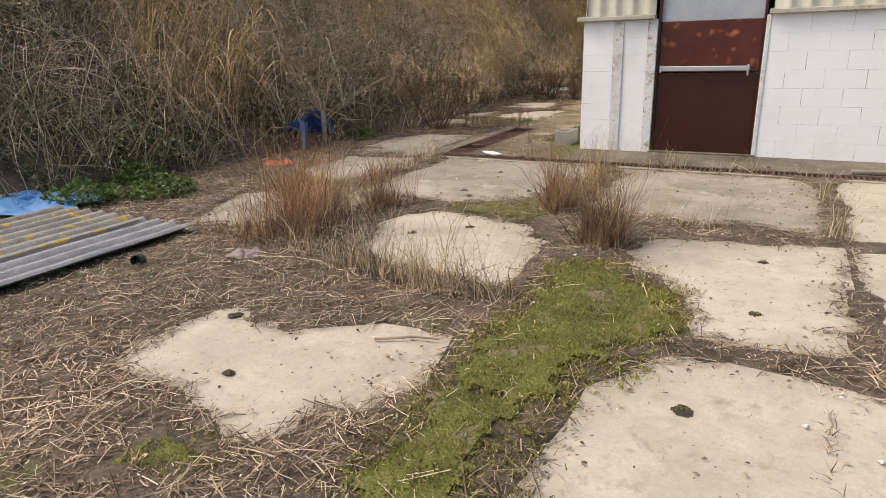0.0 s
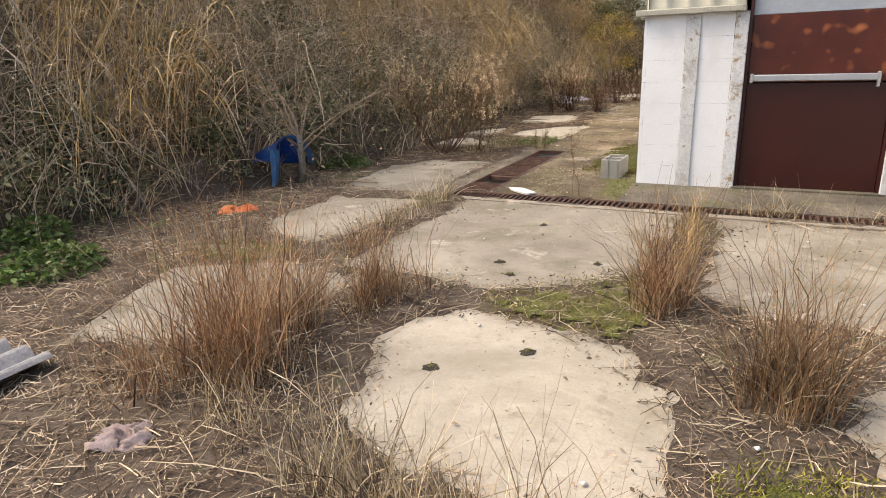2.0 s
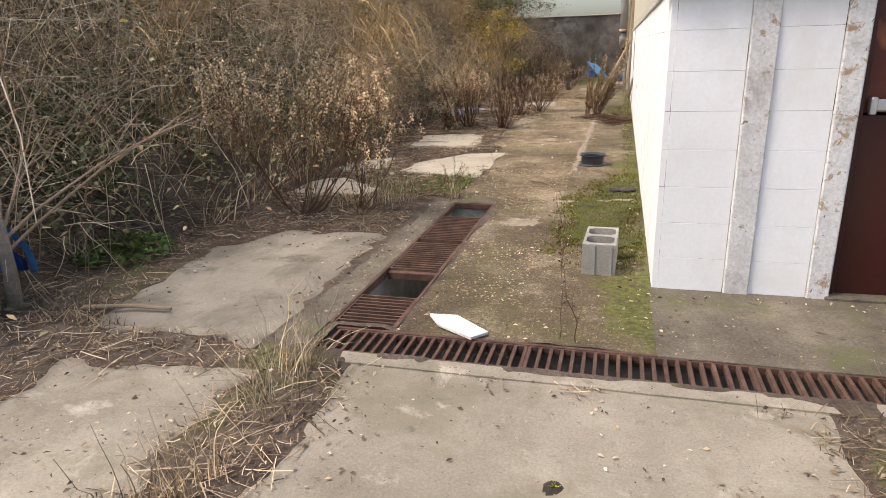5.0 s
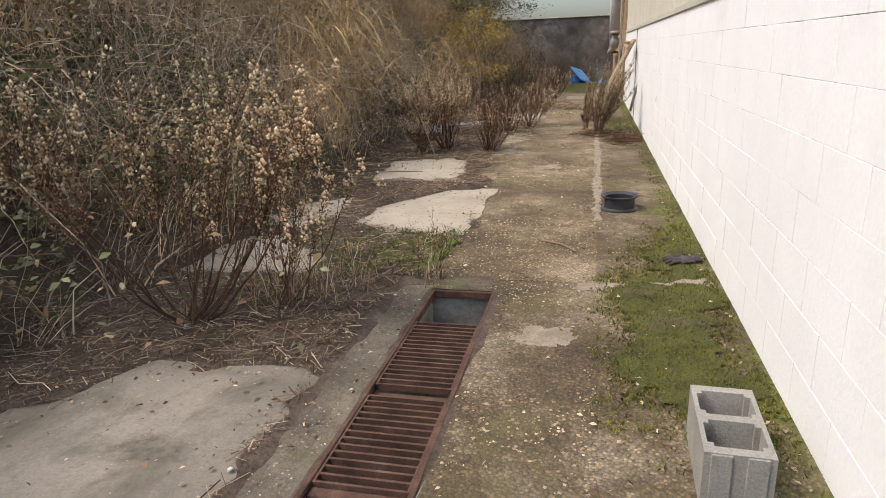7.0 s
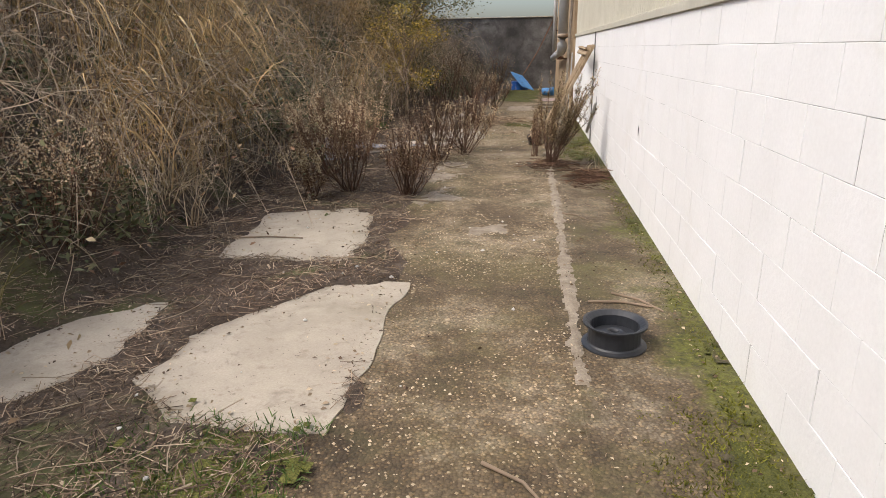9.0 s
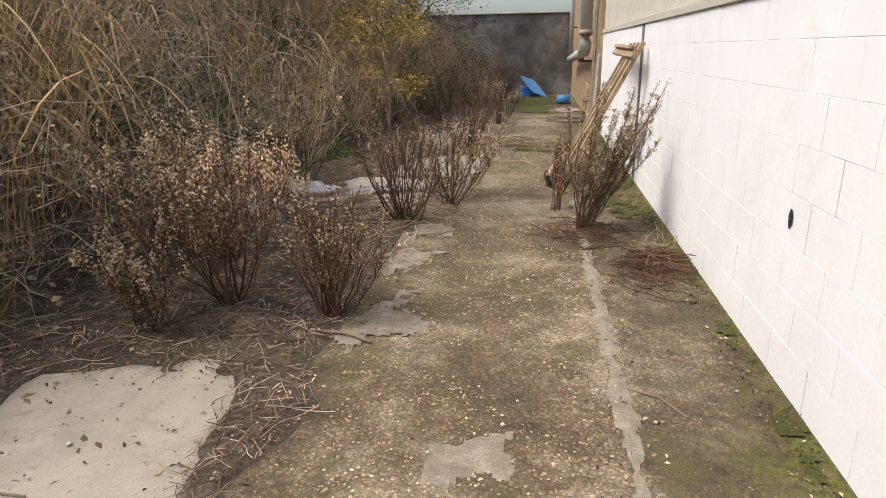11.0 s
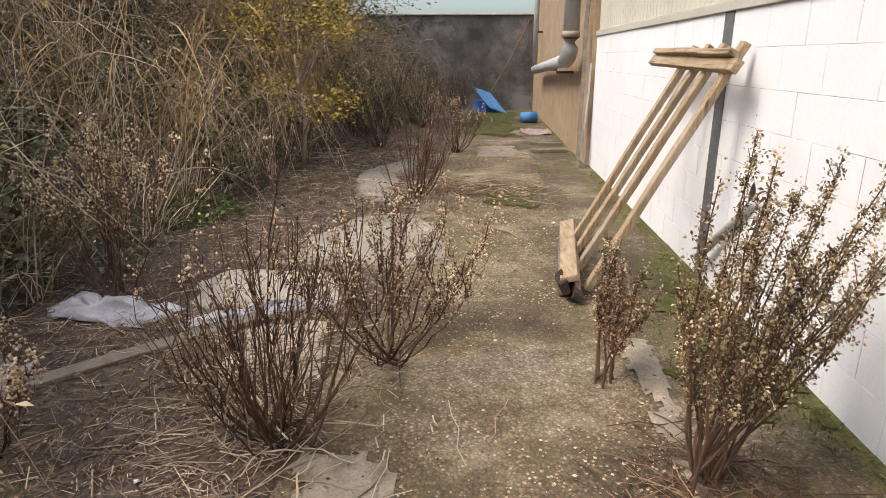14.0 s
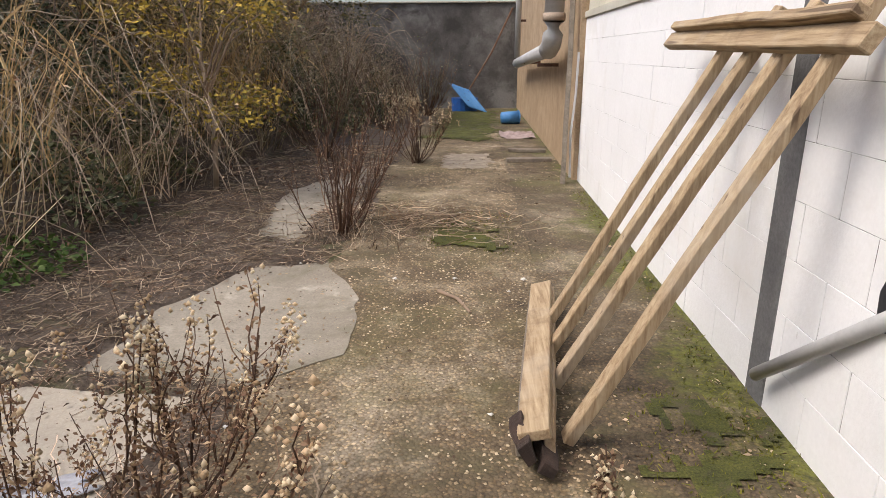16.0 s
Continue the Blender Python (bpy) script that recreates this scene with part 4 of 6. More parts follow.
rim = thing("wheel_rim", "black wheel rim lying flat on the path", "wheel rim", (-2.82, 13.02, 0.004))
part("barrel", spun([(0.158, 0.0), (0.158, 0.010), (0.135, 0.016), (0.128, 0.024), (0.128, 0.105), (0.135, 0.112), (0.156, 0.117), (0.156, 0.127), (0.144, 0.127), (0.118, 0.108), (0.118, 0.02), (0.15, 0.002), (0.158, 0.0)]), M_BLACK, rim)
part("disc", spun([(0.113, 0.055), (0.07, 0.06), (0.045, 0.075), (0.022, 0.075), (0.0205, 0.05)]), M_BLACK, rim, smooth=True)

glove = thing("work_glove", "worn dark grey work glove lying on moss", "glove", (-2.47, 11.60, 0.012), 20)
bm = bmesh.new()
bmesh.ops.create_grid(bm, x_segments=14, y_segments=12, size=0.5)
for v in bm.verts:
    e_ = 1 - max(abs(v.co.x), abs(v.co.y)) ** 3 * 6
    v.co = Vector((v.co.x * 0.12, v.co.y * 0.10, 0.004 + max(0, 0.028 * e_ + 0.014 * noise.noise(v.co * 6))))
part("palm", bm, M_CLOTH, glove, smooth=True)
for k_, (fy_, fl_) in enumerate(((-0.038, 0.07), (-0.013, 0.085), (0.013, 0.08), (0.037, 0.065))):
    part("finger", tube([(-0.045, fy_, 0.018), (-0.05 - fl_ * 0.6, fy_ * 1.3, 0.022), (-0.05 - fl_, fy_ * 1.5, 0.011)], 0.012, 8, r_end=0.009), M_CLOTH, glove, smooth=True)
part("thumb", tube([(0.02, 0.045, 0.018), (-0.01, 0.075, 0.018), (-0.035, 0.088, 0.012)], 0.012, 8, r_end=0.009), M_CLOTH, glove, smooth=True)
part("cuff", tube([(0.05, 0, 0.022), (0.10, 0.004, 0.024)], 0.030, 12, r_end=0.036), M_CLOTH, glove, smooth=True).matrix_basis = Matrix.Diagonal((1, 1.4, 0.62, 1))

# ---------------------------------------------------------------- leaning timber frame
tim = thing("timber_trestle", "raw pine timber frame leaning against the white wall", "trestle")
foot_a, foot_b = Vector((-3.21, 19.70, 0.145)), Vector((-3.045, 21.12, 0.12))
part("foot_board", beam(foot_a, foot_b, 0.105, 0.04, up=(-0.28, 0, 1), wear=0.004, seed=1), M_WOOD_Y, tim)
part("foot_side", beam(foot_a + Vector((0.055, 0.02, -0.075)), foot_b + Vector((0.055, 0.0, -0.065)), 0.035, 0.12, up=(-0.1, 0, 1), wear=0.004, seed=14), M_WOOD_Y, tim)
part("foot_side", beam(foot_a + Vector((-0.04, 0.08, -0.085)), foot_b + Vector((-0.04, 0.0, -0.07)), 0.03, 0.10, up=(-0.1, 0, 1), wear=0.004, seed=15), M_OLDWOOD, tim)
char = surface("charred_wood", [(0.3, (0.022, 0.014, 0.011)), (0.7, (0.075, 0.045, 0.032))], 9, 70, 0.4, 0.9, relief=0.8)
part("foot_end", beam(foot_a + Vector((-0.035, -0.055, -0.045)), foot_a + Vector((-0.03, 0.10, -0.04)), 0.055, 0.075, up=(-0.5, 0, 1), wear=0.03, seed=2), char, tim, "charred dark broken end")
part("foot_end", beam(foot_a + Vector((0.03, -0.035, -0.095)), foot_a + Vector((0.03, 0.10, -0.08)), 0.06, 0.06, up=(0.5, 0, 1), wear=0.03, seed=5), char, tim, "charred dark broken end")
for i, (yb0, zb0, yt, wd) in enumerate(((20.66, 0.06, 20.58, 0.042), (20.44, 0.06, 20.32, 0.050), (20.20, 0.05, 20.08, 0.052), (19.86, 0.03, 19.79, 0.060))):
    a, b = Vector((-3.085, yb0, zb0)), Vector((-2.435, yt, 1.31))
    part("batten", beam(a, a + (b - a) * 1.10, wd, 0.042, up=(0.8, 0, 0.5), wear=0.004, seed=3 + i), M_WOOD, tim)
top_a, top_b = Vector((-2.47, 19.60, 1.325)), Vector((-2.47, 21.20, 1.345))
part("top_board", beam(top_a, top_b, 0.045, 0.068, up=(0.5, 0, 0.8), wear=0.004, seed=8), M_WOOD_Y, tim)
part("top_rail", beam(top_a + Vector((0.0, 0.06, 0.065)), top_b + Vector((0.0, -0.04, 0.06)), 0.05, 0.035, up=(0.5, 0, 0.8), wear=0.004, seed=9), M_WOOD_Y, tim)

pipe = thing("waste_pipe", "grey plastic pipe slanting out of a hole in the wall", "pipe")
part("tube", tube([(-2.27, 19.47, 0.68), (-2.32, 19.54, 0.63), (-2.375, 20.09, 0.17)], 0.025, 14), M_PIPE, pipe, smooth=True)
# The wall stays whole: black discs on its face paint the holes' dark inside.
for hy, hz, hr in ((19.57, 0.66, 0.06), (15.84, 0.71, 0.03)):
    bm = spun([(hr, 0), (hr * 0.5, 0.002), (0.002, 0.003)], 9)
    for v in bm.verts:
        v.co *= 1 + 0.35 * noise.noise(v.co * 40)
    o = tagged(part("wall_hole", bm, M_BLACK), "small broken hole in the white wall, drawn as a black disc", "hole", kind="structure")
    o.matrix_basis = pose(WALL_X - 0.0035, hy, hz, 0, -90, 0) @ Matrix.Diagonal((1.5, 0.8, 1, 1))

# ---------------------------------------------------------------- far end of the alley
fw = tagged(part("wall_far", bx(-14, 6, 33.8, 34.05, -0.1, 2.42, bevel=0.01), M_FARWALL), "stained grey rendered wall closing the alley", "wall", kind="structure")
tagged(part("coping", bx(-14, 6, 33.76, 34.09, 2.42, 2.46, bevel=0.008), M_LEDGE), "pale coping on the far wall", "coping", kind="structure")
tan = tagged(new("wall_neighbour"), "rough tan brick wall beyond the white one", "wall", kind="structure")
part("core", bx(-2.36, -2.1, WALL_END + 0.003, 33.79, -0.1, 4.2), M_TANWALL, tan)
dp = thing("downpipe", "grey drainpipe with an elbow fixed to the tan wall", "drainpipe")
part("upright", tube([(-2.56, 25.2, 4.2), (-2.56, 25.2, 1.62)], 0.105, 16), M_PIPE, dp, smooth=True)
part("elbow", tube([(-2.56, 25.2, 1.62), (-2.56, 25.24, 1.48), (-2.56, 25.36, 1.38), (-2.56, 25.6, 1.33)], 0.11, 16), M_PIPE, dp, smooth=True)
part("collar", tube([(-2.56, 25.2, 1.70), (-2.56, 25.2, 1.62)], 0.122, 16), surface("pipe_collar", [(0.3, (0.33, 0.25, 0.18)), (0.7, (0.45, 0.36, 0.28))], 5), dp, "tan pipe collar", smooth=True)
part("run", tube([(-2.56, 25.6, 1.33), (-2.56, 31.0, 1.10)], 0.09, 14), M_PIPE, dp, smooth=True)
for by_ in (26.2, 28.4, 30.2):
    part("bracket", bx(-2.62, -2.36, by_, by_ + 0.05, 1.13, 1.17), M_RUST, dp, "rusty pipe bracket")
dp2 = thing("downpipe", "thin grey drainpipe at the alley's end", "drainpipe")
part("upright", tube([(-2.52, 31.6, 4.2), (-2.52, 31.6, 1.2)], 0.06, 12), M_PIPE, dp2, smooth=True)
part("bracket", bx(-2.5, -2.36, 31.57, 31.63, 1.9, 1.94), M_RUST, dp2)
pole = tagged(part("wooden_pole", beam((-2.49, 24.42, 0.0), (-2.40, 24.9, 2.6), 0.05, 0.05, wear=0.006, seed=12), M_OLDWOOD), "old wooden pole leaning on the wall's end", "pole")
cable = tagged(part("cable", tube([(-2.37, 24.60, 1.3), (-2.38, 24.58, 0.9), (-2.42, 24.52, 0.5), (-2.40, 24.55, 0.05)], 0.012, 8), M_PIPE), "thin conduit on the wall's end", "conduit")
stick = tagged(part("long_stick", tube([(-3.5, 33.3, 0.5), (-3.0, 33.6, 1.3), (-2.52, 33.7, 2.3)], 0.022, 8), M_STEM), "long dark stick leaning in the far corner", "stick")

bin_ = thing("plastic_drum", "cut blue plastic drum half lying at the alley's end", "drum", (-3.62, 33.1, 0.0), 12)
bm = bmesh.new()
bmesh.ops.create_grid(bm, x_segments=14, y_segments=10, size=0.5)
for v in bm.verts:
    u, w = v.co.x, v.co.y
    v.co = Vector((0.46 * u - 0.38 * w, -0.45 + 0.30 * w + 0.06 * math.cos(u * 3), 0.33 + 0.16 * -u + 0.50 * w + 0.02 * noise.noise(Vector((u * 6, w * 6, 0)))))
    v.co.z = max(v.co.z, 0.01)
bmesh.ops.solidify(bm, geom=list(bm.faces), thickness=0.012)
part("shell", bm, M_BLUE, bin_, smooth=True)
part("inside", spun([(0.02, 0.0), (0.30, 0.0), (0.31, 0.3), (0.02, 0.32)], 18), M_NAVY, bin_)
buck = thing("bucket", "small blue plastic bucket lying on its side", "bucket", (-2.72, 30.2, 0.125), 12)
bm = tube([(-0.16, 0, 0), (0.16, 0, 0.0)], 0.105, 18, r_end=0.125)
part("body", bm, M_BLUE, buck, smooth=True)
part("rim", tube([(0.155, 0, 0), (0.175, 0, 0)], 0.135, 18), M_BLUE, buck)
rag = thing("rag", "pinkish rag lying on the ground by the bucket", "rag", (-2.7, 28.4, 0.005))
bm = bmesh.new()
bmesh.ops.create_grid(bm, x_segments=16, y_segments=16, size=0.5)
for v in bm.verts:
    v.co = Vector((v.co.x * 0.55, v.co.y * 0.8, 0.004 + 0.05 * max(0, noise.noise(v.co * 7) + 0.3)))
part("cloth", bm, M_PINKRAG, rag, smooth=True)
for k, (px_, py_, an, ln) in enumerate([(-2.72, 25.8, 4, 0.55), (-2.68, 26.6, -6, 0.5)]):
    o = tagged(part("plank", beam((-ln / 2, 0, 0.03), (ln / 2, 0, 0.03), 0.12, 0.045, wear=0.005, seed=20 + k), M_OLDWOOD), "short grey plank lying by the tan wall", "plank", group="loose planks")
    o.matrix_basis = pose(px_, py_, 0.0, 0, 0, an)

# ---------------------------------------------------------------- yard clutter
def corrugated(x_a, x_b, y_a, y_b, pitch=0.177, amp=0.033, thick=0.008):
    n = int((x_b - x_a) / 0.0147)
    xs_ = np.linspace(x_a, x_b, n)
    zt = amp * np.cos((xs_ - x_a) / pitch * 2 * np.pi) + amp
    v, f = [], []
    rows = np.linspace(y_a, y_b, 14)
    for y in rows:
        for x, z in zip(xs_, zt):
            e = 0.02 * noise.noise(Vector((x * 9, y, 0))) if y in (rows[0], rows[-1]) else 0
            v.append((x, y + e, z + 0.006 * noise.noise(Vector((x, y * 1.5, 2)))))
    for j in range(len(rows) - 1):
        for i in range(n - 1):
            f.append((j * n + i, j * n + i + 1, (j + 1) * n + i + 1, (j + 1) * n + i))
    bm = bmesh.new()
    vs_ = [bm.verts.new(p) for p in v]
    for q in f:
        bm.faces.new([vs_[k] for k in q])
    return bm


for k, (xa, xb, ya, yb_, z, m_, lab, tl) in enumerate([
        (-5.45, -4.0, 0.4, 4.0, 0.045, M_ASB, "grey corrugated fibre-cement sheet lying on litter", 0),
        (-5.55, -4.52, 0.5, 3.93, 0.065, M_ASB_L, "corrugated fibre-cement sheet with yellow lichen lying on another sheet", 0)]):
    o = tagged(part("corrugated_sheet", corrugated(xa, xb, ya, yb_), m_), lab, "roof sheet", group="stacked roof sheets")
    o.location.z = z
    sol = o.modifiers.new("thickness", "SOLIDIFY")
    sol.thickness, sol.offset = 0.008, -1
can = tagged(part("black_can", spun([(0.001, 0.0), (0.04, 0.0), (0.042, 0.07), (0.036, 0.072), (0.03, 0.01)], 14), M_BLACK), "small black can lying by the roof sheets", "can")
can.matrix_basis = pose(-3.75, 3.33, 0.05, 80, 0, 30)


def crumple(name, material, label, category, at, size, rise, seed, turn=0, res=26, fold=3.0):
    bm = bmesh.new()
    bmesh.ops.create_grid(bm, x_segments=res, y_segments=res, size=0.5)
    for v in bm.verts:
        p = Vector((v.co.x * fold, v.co.y * fold, seed))
        h = abs(noise.noise(p)) * 1.4 + 0.5 * abs(noise.noise(p * 2.3)) + 0.25 * noise.noise(p * 5)
        j = noise.noise_vector(p * 1.5) * 0.16
        edge = 1 - (2 * max(abs(v.co.x), abs(v.co.y))) ** 3 * 0.75
        v.co = Vector(((v.co.x + j.x) * size[0], (v.co.y + j.y) * size[1], max(0.004, rise * h * edge)))
    bmesh.ops.solidify(bm, geom=list(bm.faces), thickness=0.004)
    ob = tagged(part(name, bm, material, smooth=True), label, category)
    ob.matrix_basis = pose(*at, 0, 0, turn)
    return ob


drum = thing("plastic_drum", "torn deep blue plastic drum lying in brambles", "drum", (-6.2, 7.9, 0.0))


def torn_shell(p, q, r0, r1, a0_, a1_, rag_):
    """A curved piece of drum wall from p to q."""
    bm = bmesh.new()
    nu, nv = 16, 14
    p, q = Vector(p), Vector(q)
    d = (q - p).normalized()
    s = d.cross(Vector((0, 0, 1))).normalized()
    u = s.cross(d)
    g = []
    for i in range(nu + 1):
        f = i / nu
        for j in range(nv + 1):
            an = radians(a0_ + (a1_ - a0_) * j / nv)
            e = rag_ * noise.noise(Vector((f * 3, j * 0.4, r0))) * (1 if i in (0, nu) or j in (0, nv) else 0.4)
            r = r0 + (r1 - r0) * f + e * 0.5
            g.append(bm.verts.new(p.lerp(q, f) + d * e + s * (r * math.cos(an)) + u * (r * math.sin(an))))
    for i in range(nu):
        for j in range(nv):
            k = i * (nv + 1) + j
            bm.faces.new((g[k], g[k + 1], g[k + nv + 2], g[k + nv + 1]))
    bmesh.ops.solidify(bm, geom=list(bm.faces), thickness=0.006)
    return bm


part("shell", torn_shell((-0.28, 0.05, 0.22), (0.36, 0.02, 0.30), 0.07, 0.24, 5, 200, 0.07), M_NAVY, drum, smooth=True)
part("rim", torn_shell((0.35, 0.02, 0.30), (0.40, 0.0, 0.31), 0.235, 0.255, 5, 200, 0.02), M_BLUE, drum, "paler blue rolled rim", smooth=True)
part("base", torn_shell((-0.75, 0.15, 0.16), (-0.45, 0.08, 0.18), 0.13, 0.12, -30, 200, 0.08), M_NAVY, drum, smooth=True)
part("flap", torn_shell((0.40, -0.12, 0.40), (0.33, -0.17, 0.02), 0.15, 0.08, 20, 150, 0.05), M_BLUE, drum, "paler blue torn flap", smooth=True)
crumple("blue_tarp", M_BLUE, "flat faded blue plastic sheet lying under weeds", "tarp", (-6.25, 4.05, 0.06), (1.1, 0.8), 0.10, 8.1, 10)
crumple("orange_bag", M_ORANGE, "crushed orange plastic bag lying on litter", "bag", (-5.5, 6.72, 0.02), (0.34, 0.24), 0.08, 5.2, 40)
crumple("plastic_film", M_FILM, "torn dusty white plastic film lying among dead plants", "plastic film", (-6.0, 18.35, 0.03), (0.65, 0.55), 0.26, 1.7, 15)
crumple("plastic_film", M_FILM, "torn dusty white plastic film lying among dead plants", "plastic film", (-5.75, 19.35, 0.02), (0.7, 0.3), 0.10, 6.4, -10)
crumple("plastic_film", M_FILM, "narrow torn white plastic film lying along a slab's edge", "plastic film", (-4.98, 19.40, 0.012), (0.85, 0.13), 0.05, 9.4, 27)
crumple("paper_scrap", M_PINKRAG, "crumpled pinkish paper scrap on litter", "scrap", (-3.2, 3.75, 0.02), (0.22, 0.16), 0.06, 2.2, 30)
tagged(part("plank", beam((-5.9, 18.25, 0.03), (-4.9, 19.35, 0.03), 0.10, 0.03, wear=0.006, seed=30), M_OLDWOOD), "grey weathered plank lying in litter", "plank", group="loose planks")
tagged(part("plank", beam((0.75, 8.3, 0.035), (2.4, 8.38, 0.045), 0.12, 0.03, wear=0.006, seed=31), M_OLDWOOD), "dark weathered plank lying on the apron", "plank", group="loose planks")
for k, (p, q, r_) in enumerate([((-1.62, 3.0, 0.02), (-1.32, 3.12, 0.025), 0.008), ((-3.4, 12.0, 0.012), (-3.15, 11.75, 0.012), 0.008), ((-2.9, 13.55, 0.012), (-2.55, 13.5, 0.015), 0.010),
                                 ((-2.75, 13.7, 0.012), (-2.5, 13.45, 0.012), 0.008), ((-5.6, 14.6, 0.016), (-5.0, 14.65, 0.016), 0.008), ((-3.6, 21.3, 0.012), (-3.42, 21.0, 0.012), 0.012),
                                 ((-5.4, 8.1, 0.04), (-4.9, 8.2, 0.03), 0.016), ((-4.5, 16.0, 0.02), (-4.15, 15.9, 0.02), 0.010), ((-2.95, 15.6, 0.012), (-2.75, 15.4, 0.012), 0.006)]):
    p, q = Vector(p), Vector(q)
    mid = (p + q) / 2 + Vector((0.02, 0.03, 0.004))
    tagged(part("stick", tube([p, mid, q], r_, 7, r_end=r_ * 0.6), M_CANE), "dead brown stick lying on the ground", "stick", group="loose sticks")

# ---------------------------------------------------------------- plants
def scatter_bank(n, up=5.2, y_lo=-4.0, y_hi=33.4, low=-0.1, power=1.0):
    """Random feet on the bank: x from its foot up the slope, denser low down with power > 1."""
    y = rng.uniform(y_lo, y_hi, n)
    r = low + (up - low) * rng.uniform(0, 1, n) ** power
    x = bank_foot(y) - r
    return np.stack([x, y, ground_z(x, y) - 0.02], 1)


def stuff(name, me, material, label, category):
    return tagged(part(name, me, material), label, category, kind="stuff")


def clumped(p, scale, seed, thr):
    return p[rough2(p[:, 0], p[:, 1], scale, seed) > thr]


# dry grass over the bank, in leaning tufts
MOUNDS = np.stack([rng.uniform(0.1, 3.2, 110) ** 1.0, 0.5 + 31 * rng.uniform(0, 1, 110) ** 1.35, rng.uniform(0.35, 0.8, 110)], 1)
n_far = 34
MOUNDS = np.concatenate([MOUNDS, np.stack([rng.uniform(0.1, 1.9, n_far), rng.uniform(17.5, 31, n_far), rng.uniform(0.4, 0.75, n_far)], 1)])
MOUNDS = np.concatenate([MOUNDS, np.stack([rng.uniform(0.45, 1.3, 12), rng.uniform(4.5, 10.5, 12), rng.uniform(0.35, 0.6, 12)], 1)])
MOUNDS[:, 0] = bank_foot(MOUNDS[:, 1]) - MOUNDS[:, 0]


def off_mounds(q, keep):
    """Drops most of the feet that lie under the bramble mounds."""
    d = np.full(len(q), 9.0)
    for mx, my, mr in MOUNDS:
        d = np.minimum(d, np.hypot(q[:, 0] - mx, q[:, 1] - my) / mr)
    return q[(d > 0.95) | (rng.uniform(0, 1, len(q)) < keep)]


def tussocks(n, per, up, low, power, length, width, lean, droop, keep=0.25, y_lo=-3.0, k=4, wobble=0.03):
    """Stalks in tussocks: every tussock leans its own way and spills outward over the slope."""
    c = off_mounds(scatter_bank(n, up, y_lo, 33.4, low, power), keep)
    m = len(c)
    size = rng.uniform(0.6, 1.35, m)
    i = np.repeat(np.arange(m), per)
    a = rng.normal(0, 1.0, m)[i] + rng.normal(0, 0.75, m * per)
    foot = c[i] + np.stack([np.cos(a), np.sin(a), np.zeros(m * per)], 1) * (rng.uniform(0, 0.16, m * per) * size[i])[:, None]
    foot[:, 2] = ground_z(foot[:, 0], foot[:, 1]) - 0.02
    ln = rng.uniform(length[0], length[1], m * per) * size[i]
    p, w = blades(foot, ln, lean, rng.uniform(width[0], width[1], m * per), droop, k, wobble, a)
    inside = p[:, -1, 0] < bank_foot(p[:, -1, 1]) + 0.45
    return p[inside], w[inside]


p, w = tussocks(1900, 22, 5.6, -0.1, 0.85, (0.35, 1.0), (0.005, 0.012), 0.55, 1.0)
stuff("bank_grass", ribbons("bank_grass", p, w), M_DRY, "tangled dry brown grass covering the bank", "dry grass")
p, w = tussocks(2000, 20, 5.2, -0.05, 0.95, (0.4, 1.25), (0.004, 0.011), 0.75, 1.1, 0.5, wobble=0.05)
stuff("bank_stalks", ribbons("bank_stalks", p, w), M_GREY, "grey weathered dead stalks tangled over the bank", "dry grass")
p, w = tussocks(800, 24, 5.0, 0.1, 1.0, (0.3, 0.75), (0.005, 0.012), 0.5, 0.9, 0.4)
stuff("bank_olive_grass", ribbons("bank_olive_grass", p, w), M_GREENISH, "olive-green coarse grass on the bank", "grass")
b = clumped(scatter_bank(15000, 5.0, 6, 33.4, 0.3), 0.45, 51, 0.10)
az = 2.0 * lattice(b[:, 0] * 0.8, b[:, 1] * 0.8, 58) + rng.normal(0, 0.5, len(b))
p, w = blades(b, rng.uniform(0.9, 2.0, len(b)), 0.22, rng.uniform(0.008, 0.017, len(b)), 0.35, 6, 0.02, az)
stuff("bank_reeds", ribbons("bank_reeds", p, w), M_REED, "tall golden dead reeds on the bank", "reeds")
# long dead reed leaves that hang from the reeds
i = rng.integers(0, len(b), 9000)
o = p[i, rng.integers(2, 6, 9000)]
d = rng.normal(0, 1, (9000, 3)) * np.array([1, 1, 0.3]) + np.array([0.4, 0, 0.2])
d /= np.linalg.norm(d, axis=1)[:, None]
s = np.linspace(0, 1, 5)
ll = rng.uniform(0.25, 0.6, 9000)
q = o[:, None, :] + d[:, None, :] * (ll[:, None] * s)[:, :, None]
q[:, :, 2] -= (ll[:, None] * 1.1) * s ** 2
stuff("reed_leaves", ribbons("reed_leaves", q, rng.uniform(0.008, 0.018, 9000)[:, None] * np.array([0.6, 1, 0.9, 0.6, 0.1])[None]), M_REED, "long dead leaves hanging from the reeds", "reeds")
# bramble mounds: leaves in domed masses with gaps
cs = []
for mx, my, mr in MOUNDS:
    m = int(1700 * mr)
    d = rng.normal(0, 1, (m, 3))
    d /= np.linalg.norm(d, axis=1)[:, None]
    d[:, 2] = np.abs(d[:, 2])
    r = mr * rng.uniform(0.55, 1.15, m) * (1 + 0.35 * rough2(d[:, 0] + mx, d[:, 1] + my, 2.2, 63))
    z = ground_z(np.array([mx]), np.array([my]))[0]
    cs.append(np.stack([mx + d[:, 0] * r, my + d[:, 1] * r, z + d[:, 2] * r * 0.85 - 0.05 + 0.45 * (mx - (mx + d[:, 0] * r))], 1))
c = np.concatenate(cs)
c = c[rough2(c[:, 1] * 1.0, c[:, 2] * 1.3, 1.7, 66) > -0.25]
